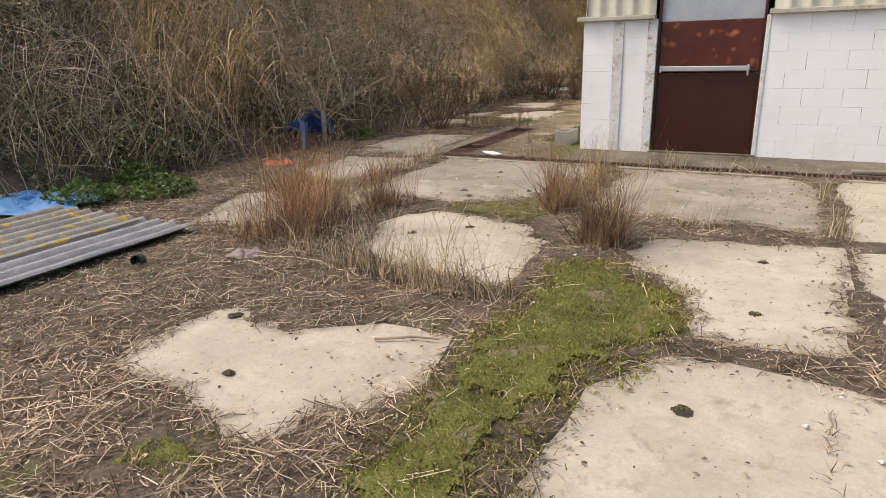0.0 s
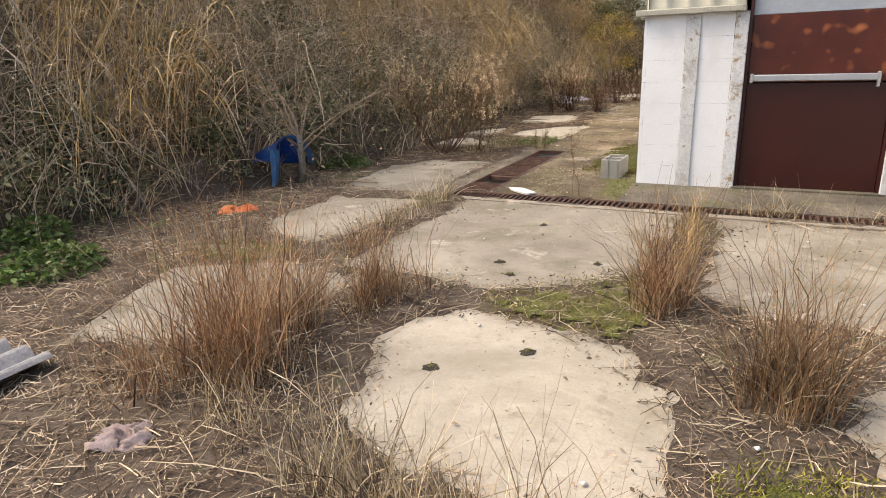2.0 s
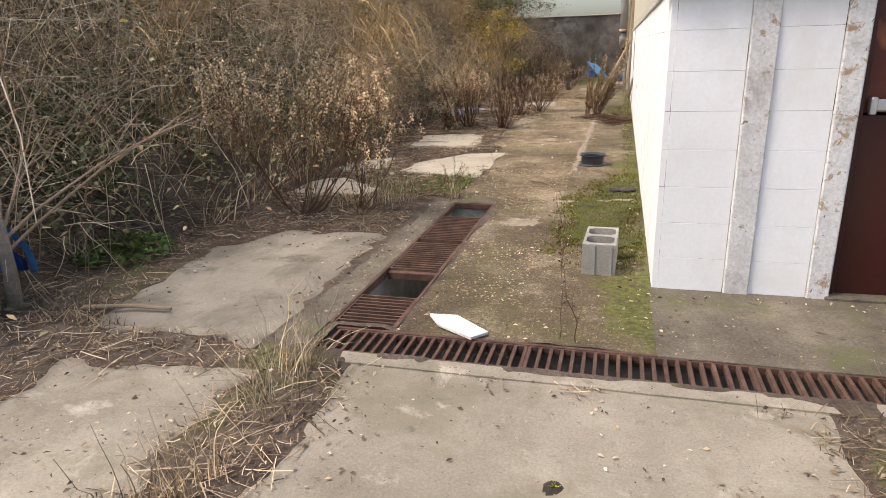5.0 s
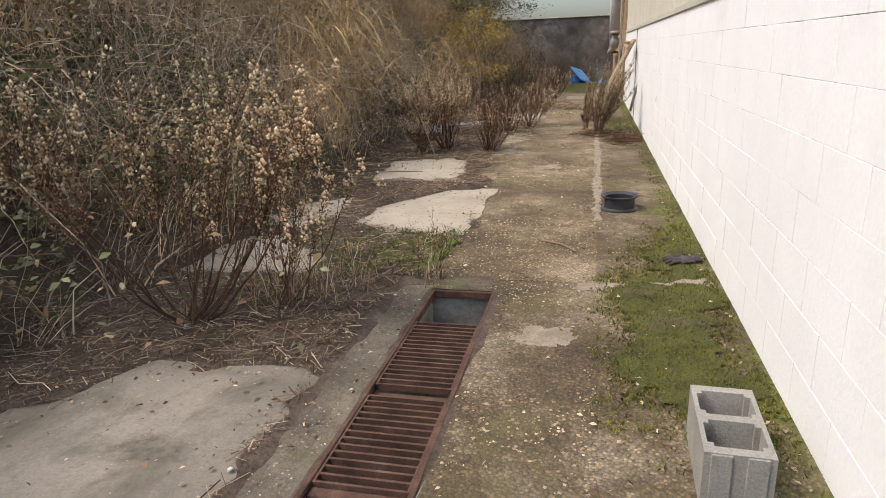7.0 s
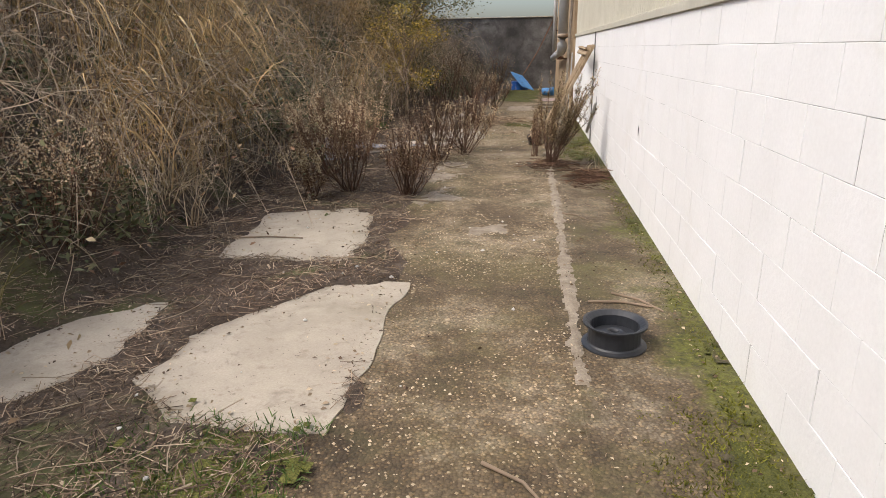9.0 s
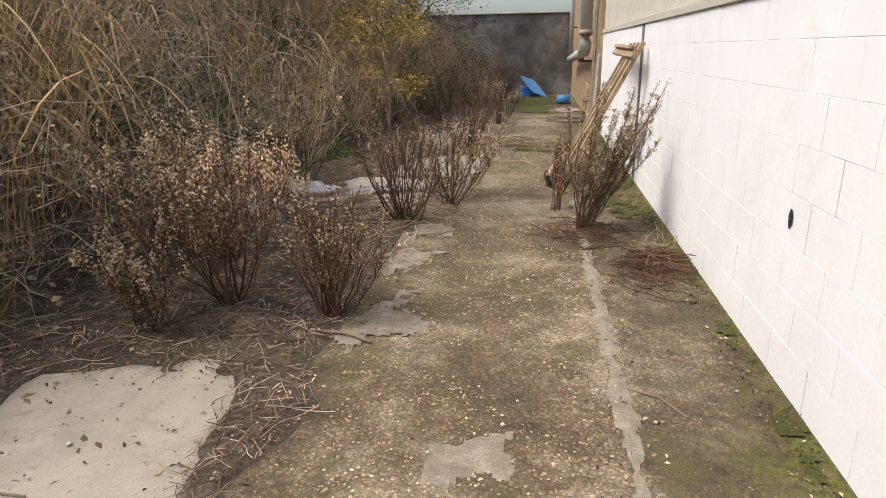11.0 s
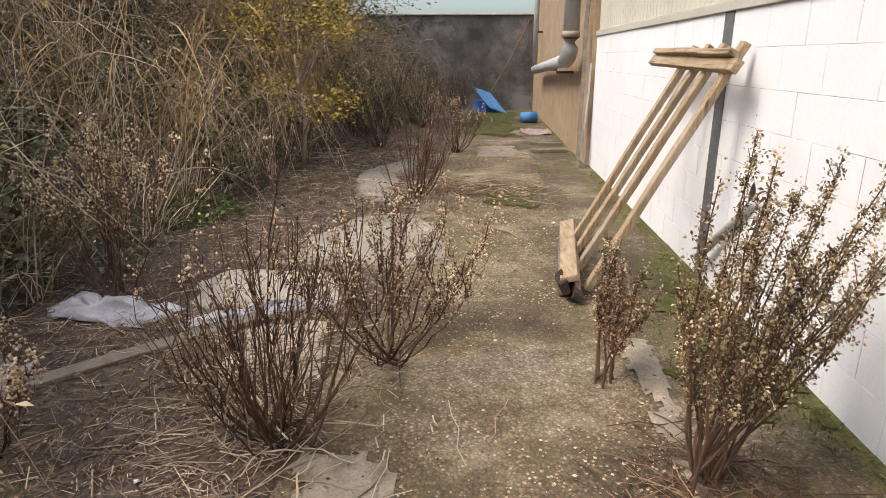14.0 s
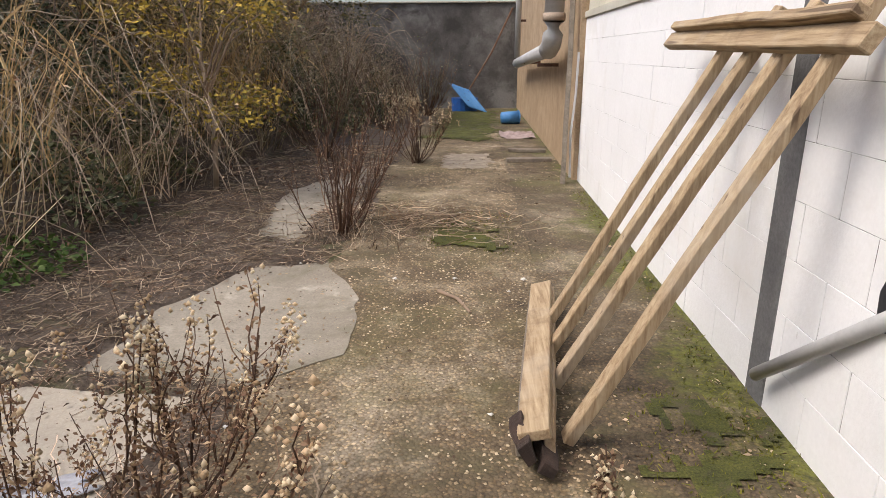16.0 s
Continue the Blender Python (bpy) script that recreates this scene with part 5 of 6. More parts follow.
stuff("bramble_leaves", leaf_mesh("bramble_leaves", c, rng.uniform(0.03, 0.075, len(c)), 0.6), M_LEAF, "dark green bramble leaves in domed tangled mounds", "brambles")
# arching bramble canes
b = scatter_bank(3000, 4.6, power=0.95)
n = len(b)
a = rng.uniform(-1.3, 1.3, n)
reach, top = rng.uniform(0.6, 1.9, n), rng.uniform(0.5, 1.5, n)
s = np.linspace(0, 1, 9)
p = np.empty((n, 9, 3))
p[:, :, 0] = b[:, :1] + (np.cos(a) * reach)[:, None] * s
p[:, :, 1] = b[:, 1:2] + (np.sin(a) * reach)[:, None] * s
p[:, :, 2] = b[:, 2:] + top[:, None] * (3.2 * s * (1 - s) + 0.1 * s)
p += rng.normal(0, 0.02, p.shape)
p[:, :, 2] = np.maximum(p[:, :, 2], ground_z(p[:, :, 0], p[:, :, 1]) + 0.02)
# no cane trails over the bare concrete
gz = ground_z(p[:, :, 0], p[:, :, 1])
on_slab = (p[:, :, 0].max(1) > -5.9) & (np.abs(p[:, 4, 1] - 10.8) < 1.6)
on_slab |= ((gz < 0.004) & (p[:, :, 2] < 1.1)).any(1)
pc = p[~on_slab]
m = len(pc)
cw = rng.uniform(0.004, 0.011, m)[:, None] * np.linspace(1.1, 0.5, 9)[None]
stuff("bramble_canes", joined([ribbons("c", pc, cw, np.tile([[0, 0, 1.0]], (m, 1))), ribbons("c", pc, cw, np.tile([[0.6, 0.8, 0.0]], (m, 1)))], "bramble_canes"),
      M_CANE, "arching bare bramble canes on the bank", "brambles")
# a haze of fine forking twigs over the lower bank
o = scatter_bank(8000, 3.0, 3.0, 19.0, -0.2, 1.1)
o = o[rough2(o[:, 0], o[:, 1], 0.7, 91) > -0.3]
o[:, 2] += rng.uniform(0.15, 1.35, len(o))
d = rng.normal(0, 1, (len(o), 3)) + np.array([0.5, 0, 0.35])
d /= np.linalg.norm(d, axis=1)[:, None]
tl = rng.uniform(0.2, 0.75, len(o))
q = o[:, None, :] + d[:, None, :] * (tl[:, None] * np.linspace(0, 1, 5))[:, :, None]
q[:, 1:] += np.cumsum(rng.normal(0, 0.02, (len(o), 4, 3)), 1)
q[:, :, 2] -= tl[:, None] * 0.25 * np.linspace(0, 1, 5) ** 2
q = q[(q[:, 0, 0] < -6.15) | (np.abs(q[:, 0, 1] - 10.8) > 1.6)]
q = q[~((ground_z(q[:, :, 0], q[:, :, 1]) < 0.004) & (q[:, :, 2] < 1.1)).any(1)]
tw = rng.uniform(0.003, 0.0065, len(q))[:, None] * np.linspace(1, 0.4, 5)[None]
stuff("thicket_twigs", joined([ribbons("t", q, tw, np.tile([[0, 0, 1.0]], (len(q), 1))), ribbons("t", q, tw, np.tile([[0.7, 0.7, 0]], (len(q), 1)))], "thicket_twigs"), M_GREY, "fine grey twigs tangled over the foot of the bank", "twigs")
# bramble leaves in uneven clumps
pick = p[rng.integers(0, n, 40000), rng.integers(2, 9, 40000)] + rng.normal(0, 0.09, (40000, 3))
pick = clumped(pick, 0.5, 61, -0.05)
stuff("cane_leaves", leaf_mesh("cane_leaves", pick, rng.uniform(0.025, 0.055, len(pick))), M_LEAF, "dark green bramble leaves in uneven clumps", "brambles")
pick = p[rng.integers(0, n, 20000), rng.integers(2, 9, 20000)] + rng.normal(0, 0.12, (20000, 3))
stuff("withered_leaves", leaf_mesh("withered_leaves", pick, rng.uniform(0.02, 0.05, len(pick))), M_BROWNLEAF, "withered brown leaves hanging in the brambles", "brambles")

# litter on the yard: straw bits lying on soil
n = 330000
lx, ly = rng.uniform(-6.6, 0.6, n), 0.6 + 25.4 * rng.uniform(0, 1, n) ** 1.5
lx[260000:], ly[260000:] = rng.uniform(-6.6, -3.7, 70000), rng.uniform(9, 27, 70000)
lz = ground_z(lx, ly)
dens = rough2(lx, ly, 1.5, 71)
ok = (lz > np.where(ly < 8, -0.008, 0.004)) & (lz < 0.25) & (lx > bank_foot(ly) - 0.4) & (lx < np.where(ly > 8, -3.9, 0.6)) & (dens > -0.7) & ((sdf(lx, ly, YARD_MOSS) > 0.0) | (rng.uniform(0, 1, n) < 0.35)) & ~((lx > -4.2) & (ly > 7.85) & (ly < 11.1))
lx, ly, lz = lx[ok], ly[ok], lz[ok]
n = len(lx)
a, ln = rng.uniform(0, 2 * np.pi, n), np.where(ly > 8.6, 0.8, 1.0) * (0.02 + 0.19 * rng.uniform(0, 1, n) ** 2.6)
s = np.linspace(-0.5, 0.5, 3)
p = np.empty((n, 3, 3))
p[:, :, 0] = lx[:, None] + np.cos(a)[:, None] * ln[:, None] * s
p[:, :, 1] = ly[:, None] + np.sin(a)[:, None] * ln[:, None] * s
p[:, :, 2] = np.maximum(lz, 0.008)[:, None] + 0.004 + rng.uniform(0, 0.018, n)[:, None] + rng.normal(0, 0.006, (n, 3))
side = np.stack([-np.sin(a), np.cos(a), rng.normal(0, 0.4, n)], 1)
wd = np.tile(rng.uniform(0.0018, 0.0045, n)[:, None], (1, 3))
far = ly > 8.6
ends = [0, 2]
stuff("straw_litter", ribbons("straw_litter", p[~far], wd[~far], side[~far]), M_STRAW, "dead straw and stem litter lying on the yard", "plant litter")
stuff("stem_litter", ribbons("stem_litter", p[far][:, ends], wd[far][:, ends], side[far]), M_ALLEY, "dark dead stem litter lying along the alley", "plant litter")
# crumbled leaves in the litter
c = np.stack([lx, ly, np.maximum(lz, 0.008) + 0.012], 1)[rng.uniform(0, 1, len(lx)) < 0.16]
c[:, :2] += rng.normal(0, 0.02, (len(c), 2))
stuff("leaf_litter", leaf_mesh("leaf_litter", c, rng.uniform(0.008, 0.024, len(c)), 0.3), M_STRAW, "small dead brown leaves mixed in the litter", "plant litter")
# twigs and dead stems strewn over the alley's edge
n = 2000
tx, ty = rng.uniform(-6.4, -3.9, n), rng.uniform(8.5, 27, n)
tz = ground_z(tx, ty)
ok = (tz < 0.3) & (tz > 0.004) & (tx < -4.1) & ~((tx > -4.4) & (ty < 11.1))
tx, ty, tz = tx[ok], ty[ok], np.maximum(tz[ok], 0.006)
n = len(tx)
a, ln = rng.uniform(0, 6.28, n), 0.06 + 0.34 * rng.uniform(0, 1, n) ** 2
s = np.linspace(-0.5, 0.5, 5)
p = np.stack([tx[:, None] + np.cos(a)[:, None] * ln[:, None] * s, ty[:, None] + np.sin(a)[:, None] * ln[:, None] * s, tz[:, None] + 0.012 + np.abs(rng.normal(0, 0.015, (n, 5)))], -1)
p[:, :, :2] += np.cumsum(rng.normal(0, 0.016, (n, 5, 2)), 1)
stuff("fallen_twigs", joined([ribbons("t", p, np.full((n, 5), 0.0042), np.tile([[0, 0, 1.0]], (n, 1))), ribbons("t", p, np.full((n, 5), 0.0042), np.stack([-np.sin(a), np.cos(a), np.zeros(n)], 1))], "fallen_twigs"), M_CANE, "dead twigs strewn along the alley's edge", "plant litter")


def twig_heap(x, y, rx, ry_, n, label, material, z=0.10, turn=0.0):
    """A flat heap of dead twigs, higher in the middle."""
    u, v = rng.normal(0, 0.45, n) * rx, rng.normal(0, 0.45, n) * ry_
    c, s_ = math.cos(turn), math.sin(turn)
    bx0, by0 = x + u * c - v * s_, y + u * s_ + v * c
    a, ln = rng.uniform(0, 6.28, n), rng.uniform(0.12, 0.42, n)
    q = np.linspace(-0.5, 0.5, 5)
    h = z * np.exp(-(u / rx) ** 2 * 2 - (v / ry_) ** 2 * 2) * rng.uniform(0, 1, n)
    p = np.stack([bx0[:, None] + np.cos(a)[:, None] * ln[:, None] * q, by0[:, None] + np.sin(a)[:, None] * ln[:, None] * q,
                  0.012 + h[:, None] + np.abs(rng.normal(0, 0.012, (n, 5)))], -1)
    p[:, :, :2] += rng.normal(0, 0.012, (n, 5, 2))
    p[:, :, 0] = np.minimum(p[:, :, 0], WALL_X - 0.02)
    side = np.stack([-np.sin(a), np.cos(a), np.zeros(n)], 1)
    w = np.tile(rng.uniform(0.003, 0.007, n)[:, None], (1, 5))
    return stuff("twig_heap", joined([ribbons("t", p, w, side), ribbons("t", p, w, np.tile([[0, 0, 1.0]], (n, 1)))], "twig_heap"), material, label, "twigs")


twig_heap(-2.58, 17.15, 0.20, 0.48, 210, "heap of dead dark twigs lying by the white wall", M_STEM, 0.10, -0.25)
twig_heap(-2.95, 17.95, 0.35, 0.4, 130, "dead twigs fallen round a shrub on the path", M_STEM, 0.05)
twig_heap(-3.9, 22.8, 0.9, 0.6, 230, "dead stems lying across the path", M_CANE, 0.14)
twig_heap(-4.6, 18.6, 0.7, 0.9, 320, "dead stems lying on litter between shrubs", M_CANE, 0.05)
# small pale stone chips and scraps on the yard
n = 260
sx_, sy_ = rng.uniform(-5.2, 0.8, n), rng.uniform(1.2, 24, n)
ok = sx_ < np.where(sy_ > 8, -3.05, 0.8)
ok &= ~((sx_ > -4.0) & (sx_ < -3.55) & (sy_ > 7.9) & (sy_ < 11)) & ~((sy_ > 7.9) & (sy_ < 8.3))
sx_, sy_ = sx_[ok], sy_[ok]
n = len(sx_)
cube = np.array([(1, 0.1, 0), (0.1, 1, 0), (-1, 0.2, 0), (-0.1, -1, 0), (0.1, 0, 0.7), (0, 0, -0.4)])
v = cube[None] * (rng.uniform(0.006, 0.018, n)[:, None, None] * rng.uniform(0.6, 1.3, (n, 6, 1)))
v = v + np.stack([sx_, sy_, np.maximum(ground_z(sx_, sy_), 0.008) + 0.010], 1)[:, None, :]
tri_ = np.array([(0, 1, 4), (1, 2, 4), (2, 3, 4), (3, 0, 4), (1, 0, 5), (2, 1, 5), (3, 2, 5), (0, 3, 5)])
stuff("stone_chips", raw_mesh("stone_chips", v.reshape(-1, 3), (np.arange(n)[:, None, None] * 6 + tri_[None]).reshape(-1, 3)), M_TILE, "small pale stone chips strewn over the yard", "stones")
# crumbs that have strayed on to the slabs and the path
n = 130000
lx, ly = rng.uniform(-5.8, 1.2, n), rng.uniform(1.0, 26, n)
zz = ground_z(lx, ly)
ok = (zz < 0.004) & (lx < np.where(ly > 9, -2.35, 1.2)) & (rng.uniform(0, 1, n) < np.where(zz > -0.05, 0.8, 0.06) + np.clip(rough2(lx, ly, 1.4, 75) * 1.2 - 0.1, 0, 0.5)) & ~((lx > DRAIN[0]) & (lx < DRAIN[1]) & (ly > 7.9) & (ly < DRAIN[3])) & ~((ly > CROSS[2]) & (ly < CROSS[3]))
c = np.stack([lx[ok], ly[ok], np.full(ok.sum(), 0.018)], 1)
stuff("leaf_crumbs", leaf_mesh("leaf_crumbs", c, 0.005 + 0.024 * rng.uniform(0, 1, len(c)) ** 3, 0.1), M_STRAW, "crumbs of dead leaves strewn on concrete", "plant litter")
# pebbles
n = 30000
px_, py_ = rng.uniform(-4.15, -2.4, n), rng.uniform(8.3, 26, n)
ok = ((px_ < -3.02) | (rng.uniform(0, 1, n) < 0.25)) & (rough2(px_, py_, 0.9, 81) > -0.2) & ~((px_ > DRAIN[0] - 0.02) & (px_ < DRAIN[1] + 0.02) & (py_ < DRAIN[3] + 0.02)) & ~((px_ > -2.75) & (py_ > 9.2) & (py_ < 9.7))
px_, py_ = px_[ok], py_[ok]
n = len(px_)
octa = np.array([(1, 0, 0), (0, 1, 0), (-1, 0, 0), (0, -1, 0), (0, 0, 0.7), (0, 0, -0.4)])
v = octa[None] * (rng.uniform(0.0035, 0.0085, n)[:, None, None] * rng.uniform(0.7, 1.3, (n, 6, 1)))
ang = rng.uniform(0, 6.28, n)
vx = v[:, :, 0] * np.cos(ang)[:, None] - v[:, :, 1] * np.sin(ang)[:, None]
vy = v[:, :, 0] * np.sin(ang)[:, None] + v[:, :, 1] * np.cos(ang)[:, None]
v = np.stack([vx + px_[:, None], vy + py_[:, None], v[:, :, 2] + 0.004], -1).reshape(-1, 3)
tri = np.array([(0, 1, 4), (1, 2, 4), (2, 3, 4), (3, 0, 4), (1, 0, 5), (2, 1, 5), (3, 2, 5), (0, 3, 5)])
stuff("pebbles", raw_mesh("pebbles", v, (np.arange(n)[:, None, None] * 6 + tri[None, :4]).reshape(-1, 3)), M_PEBBLE, "small pale pebbles bedded in the concrete path", "pebbles")


def tuft(x, y, r, n, h, material, label, lean=0.22, ry=None):
    """A tuft of dry grass growing from a joint."""
    a, d = rng.uniform(0, 6.28, n), np.sqrt(rng.uniform(0, 1, n))
    base = np.stack([np.cos(a) * d * r, np.sin(a) * d * (ry or r), np.full(n, -0.01)], 1)
    grp = rng.normal(0, r * 0.8, (9, 2))
    base[:, :2] = 0.55 * base[:, :2] + 0.6 * grp[rng.integers(0, 9, n)] * np.array([1, (ry or r) / r])
    p, w = blades(base, (0.25 + 0.9 * rng.uniform(0, 1, n) ** 1.4) * h, lean * 0.85, rng.uniform(0.002, 0.0065, n), 0.4, 6, 0.035)
    t = thing("grass_tuft", label, "grass", (x, y, 0.012), group="dry grass tufts")
    part("stalk_tangle", ribbons("stalk_tangle", p, w), material, t)["kind"] = "stuff"
    m = n // 3
    low = base[:m].copy()
    p, w = blades(low, rng.uniform(0.3, 0.7, m) * h, 0.9, rng.uniform(0.004, 0.009, m), 0.9, 4, 0.03)
    part("dead_blade_tangle", ribbons("dead_blade_tangle", p, w), M_STRAW, t, "collapsed grey blades")["kind"] = "stuff"
    return t


T1, T2 = "tall reddish dry grass tuft growing from a slab joint", "sparse brown dry grass stalks growing from a slab joint"
for x, y, r, n, h, m_, lab, lean, ry in [
        (-3.22, 4.3, 0.24, 700, 0.92, M_RED, T1, 0.22, 0.28), (-3.25, 4.75, 0.18, 480, 0.74, M_RED, T1, 0.2, 0.3), (-3.05, 5.3, 0.18, 360, 0.56, M_RED, T2, 0.25, 0.3),
        (-3.75, 4.1, 0.25, 120, 0.4, M_RED, T2, 0.35, 0.25), (-2.85, 4.0, 0.3, 110, 0.35, M_DRY, T2, 0.25, 0.2),
        (-2.2, 3.8, 0.32, 240, 0.5, M_DRY, T2, 0.2, 0.10), (-1.65, 3.72, 0.34, 260, 0.56, M_DRY, T2, 0.2, 0.10), (-1.25, 3.75, 0.18, 60, 0.36, M_DRY, T2, 0.25, 0.12),
        (-1.56, 5.8, 0.15, 460, 0.7, M_RED, T1, 0.2, 0.2), (-0.98, 4.95, 0.13, 460, 0.8, M_RED, T1, 0.2, 0.18), (-1.55, 6.5, 0.08, 90, 0.5, M_REED, T1, 0.2, 0.3), (-1.57, 7.3, 0.08, 90, 0.45, M_REED, T1, 0.25, 0.35),
        (-0.5, 5.65, 0.35, 70, 0.36, M_DRY, T2, 0.3, 0.1), (0.5, 5.8, 0.08, 60, 0.4, M_DRY, T2, 0.3, 0.3), (0.5, 7.0, 0.06, 40, 0.3, M_DRY, T2, 0.4, 0.4),
        (-3.88, 7.6, 0.12, 130, 0.46, M_DRY, T2, 0.25, 0.28), (-3.85, 6.9, 0.10, 90, 0.38, M_DRY, T2, 0.3, 0.3), (-3.8, 6.2, 0.12, 110, 0.34, M_RED, T2, 0.3, 0.25),
        (-1.1, 8.1, 0.35, 130, 0.28, M_DRY, T2, 0.7, 0.12), (-0.3, 8.12, 0.4, 90, 0.25, M_DRY, T2, 0.7, 0.12), (-4.0, 11.12, 0.06, 30, 0.35, M_CANE, T2, 0.35, 0.06),
        (0.32, 3.1, 0.03, 60, 0.10, M_CANE, T2, 1.0, 0.42), (-4.7, 10.9, 0.3, 260, 0.32, M_DRY, T2, 0.3, 0.35), (-5.4, 8.0, 0.3, 120, 0.25, M_STRAW, T2, 0.6, 0.1),
        (-2.35, 17.85, 0.25, 60, 0.22, M_CANE, T2, 0.9, 0.15), (-4.35, 22.3, 0.5, 160, 0.25, M_CANE, T2, 0.9, 0.3), (-3.6, 23.0, 0.5, 120, 0.2, M_RED, T2, 0.7, 0.25)]:
    tuft(x, y, r, n, h, m_, lab, lean, ry)


def shrub(x, y, h, spread, stems, label, leaf=None, n_leaf=0, heads=0, bare=0.35, head_mat=None, lean=0.0, puff=1.0, leaf_size=1.0):
    """A wand-like shrub: stems from one stool that fork upward, small leaves, and plumes of seed heads at the tips."""
    t = thing("shrub", label, "shrub", (x, y, 0.0))
    k = 9
    s = np.linspace(0, 1, k)
    a = rng.uniform(0, 2 * np.pi, stems)
    out = spread * np.sqrt(rng.uniform(0.05, 1, stems))
    hh = h * rng.uniform(0.7, 1.08, stems) * (1 - 0.25 * (out / spread) ** 2)
    p = np.empty((stems, k, 3))
    base = rng.normal(0, 0.035, (stems, 2))
    p[:, :, 0] = base[:, :1] + np.cos(a)[:, None] * out[:, None] * s ** 0.8 + lean * s ** 1.5
    p[:, :, 1] = base[:, 1:] + np.sin(a)[:, None] * out[:, None] * s ** 0.8
    p[:, :, 2] = hh[:, None] * s ** 1.1
    p[:, 1:] += np.cumsum(rng.normal(0, 0.012, (stems, k - 1, 3)), 1)
    wd = (0.011 if stems > 5 else 0.0045) * (1 - 0.75 * s)[None] * rng.uniform(0.6, 1.3, stems)[:, None]
    # twigs
    nt_ = stems * 7
    i, j = rng.integers(0, stems, nt_), rng.integers(3, 8, nt_)
    o = p[i, j]
    d = rng.normal(0, 0.36, (nt_, 3)) + np.array([0, 0, 1.0])
    d += np.stack([np.cos(a[i]), np.sin(a[i]), np.zeros(nt_)], 1) * 0.3
    d /= np.linalg.norm(d, axis=1)[:, None]
    tl = h * rng.uniform(0.12, 0.34, nt_)
    q = o[:, None, :] + d[:, None, :] * (tl[:, None] * np.linspace(0, 1, 4))[:, :, None]
    q[:, 1:] += rng.normal(0, 0.008, (nt_, 3, 3))
    tw = (0.005 if stems > 5 else 0.0025) * np.array([1, 0.8, 0.6, 0.4])[None] * np.ones((nt_, 1))
    sx = lambda m: np.tile([[1.0, 0, 0]], (m, 1))
    sy = lambda m: np.tile([[0, 1.0, 0]], (m, 1))
    part("stem_mass", joined([ribbons("s", p, wd, sx(stems)), ribbons("s", p, wd, sy(stems))], "stem_mass"), M_STEM, t, "thin brown stems")["kind"] = "stuff"
    for i in range(6 if stems >= 14 else 0):
        part("stem", tube([Vector(v) for v in p[i, :6]], 0.0085, 6, r_end=0.004), M_STEM, t)
    part("twig_mass", joined([ribbons("s", q, tw, sx(nt_)), ribbons("s", q, tw, sy(nt_))], "twig_tangle"), M_STEM, t)["kind"] = "stuff"
    if n_leaf:
        i, j = rng.integers(0, nt_, n_leaf), rng.uniform(0, 1, n_leaf)
        c = o[i] + d[i] * (tl[i] * j)[:, None] + rng.normal(0, 0.010, (n_leaf, 3))
        i, f = rng.integers(0, stems, n_leaf), rng.uniform(3, 7.99, n_leaf)
        j = f.astype(int)
        c = np.concatenate([c, p[i, j] + (p[i, j + 1] - p[i, j]) * (f - j)[:, None] + rng.normal(0, 0.012, (n_leaf, 3))])
        c = c[c[:, 2] > bare * h]
        part("foliage", leaf_mesh("foliage", c, rng.uniform(0.008, 0.021, len(c)) * leaf_size, 0.9), leaf or M_BROWNLEAF, t)["kind"] = "stuff"
    if heads:
        tips = np.concatenate([q[:, 3], p[:, 8]])
        tips = tips[(tips[:, 2] > 0.62 * h) & (rng.uniform(0, 1, len(tips)) < min(1.0, heads / 380))]
        per = max(9, min(22, 4 * heads // max(1, len(tips))))
        c = np.repeat(tips, per, 0)
        c = c + rng.normal(0, 1, c.shape) * np.array([0.013, 0.013, 0.034])
        # each head is a small six-pointed puff
        r = rng.uniform(0.0035, 0.0095, len(c)) * puff
        v = (octa * np.array([1, 1, 1.6]))[None] * r[:, None, None] * rng.uniform(0.6, 1.3, (len(c), 6, 1)) + c[:, None, :]
        part("seed_fluff", raw_mesh("seed_fluff", v.reshape(-1, 3), (np.arange(len(c))[:, None, None] * 6 + tri[None]).reshape(-1, 3)), head_mat or M_FLUFF, t, "cream fluffy seed heads")["kind"] = "stuff"
    return t


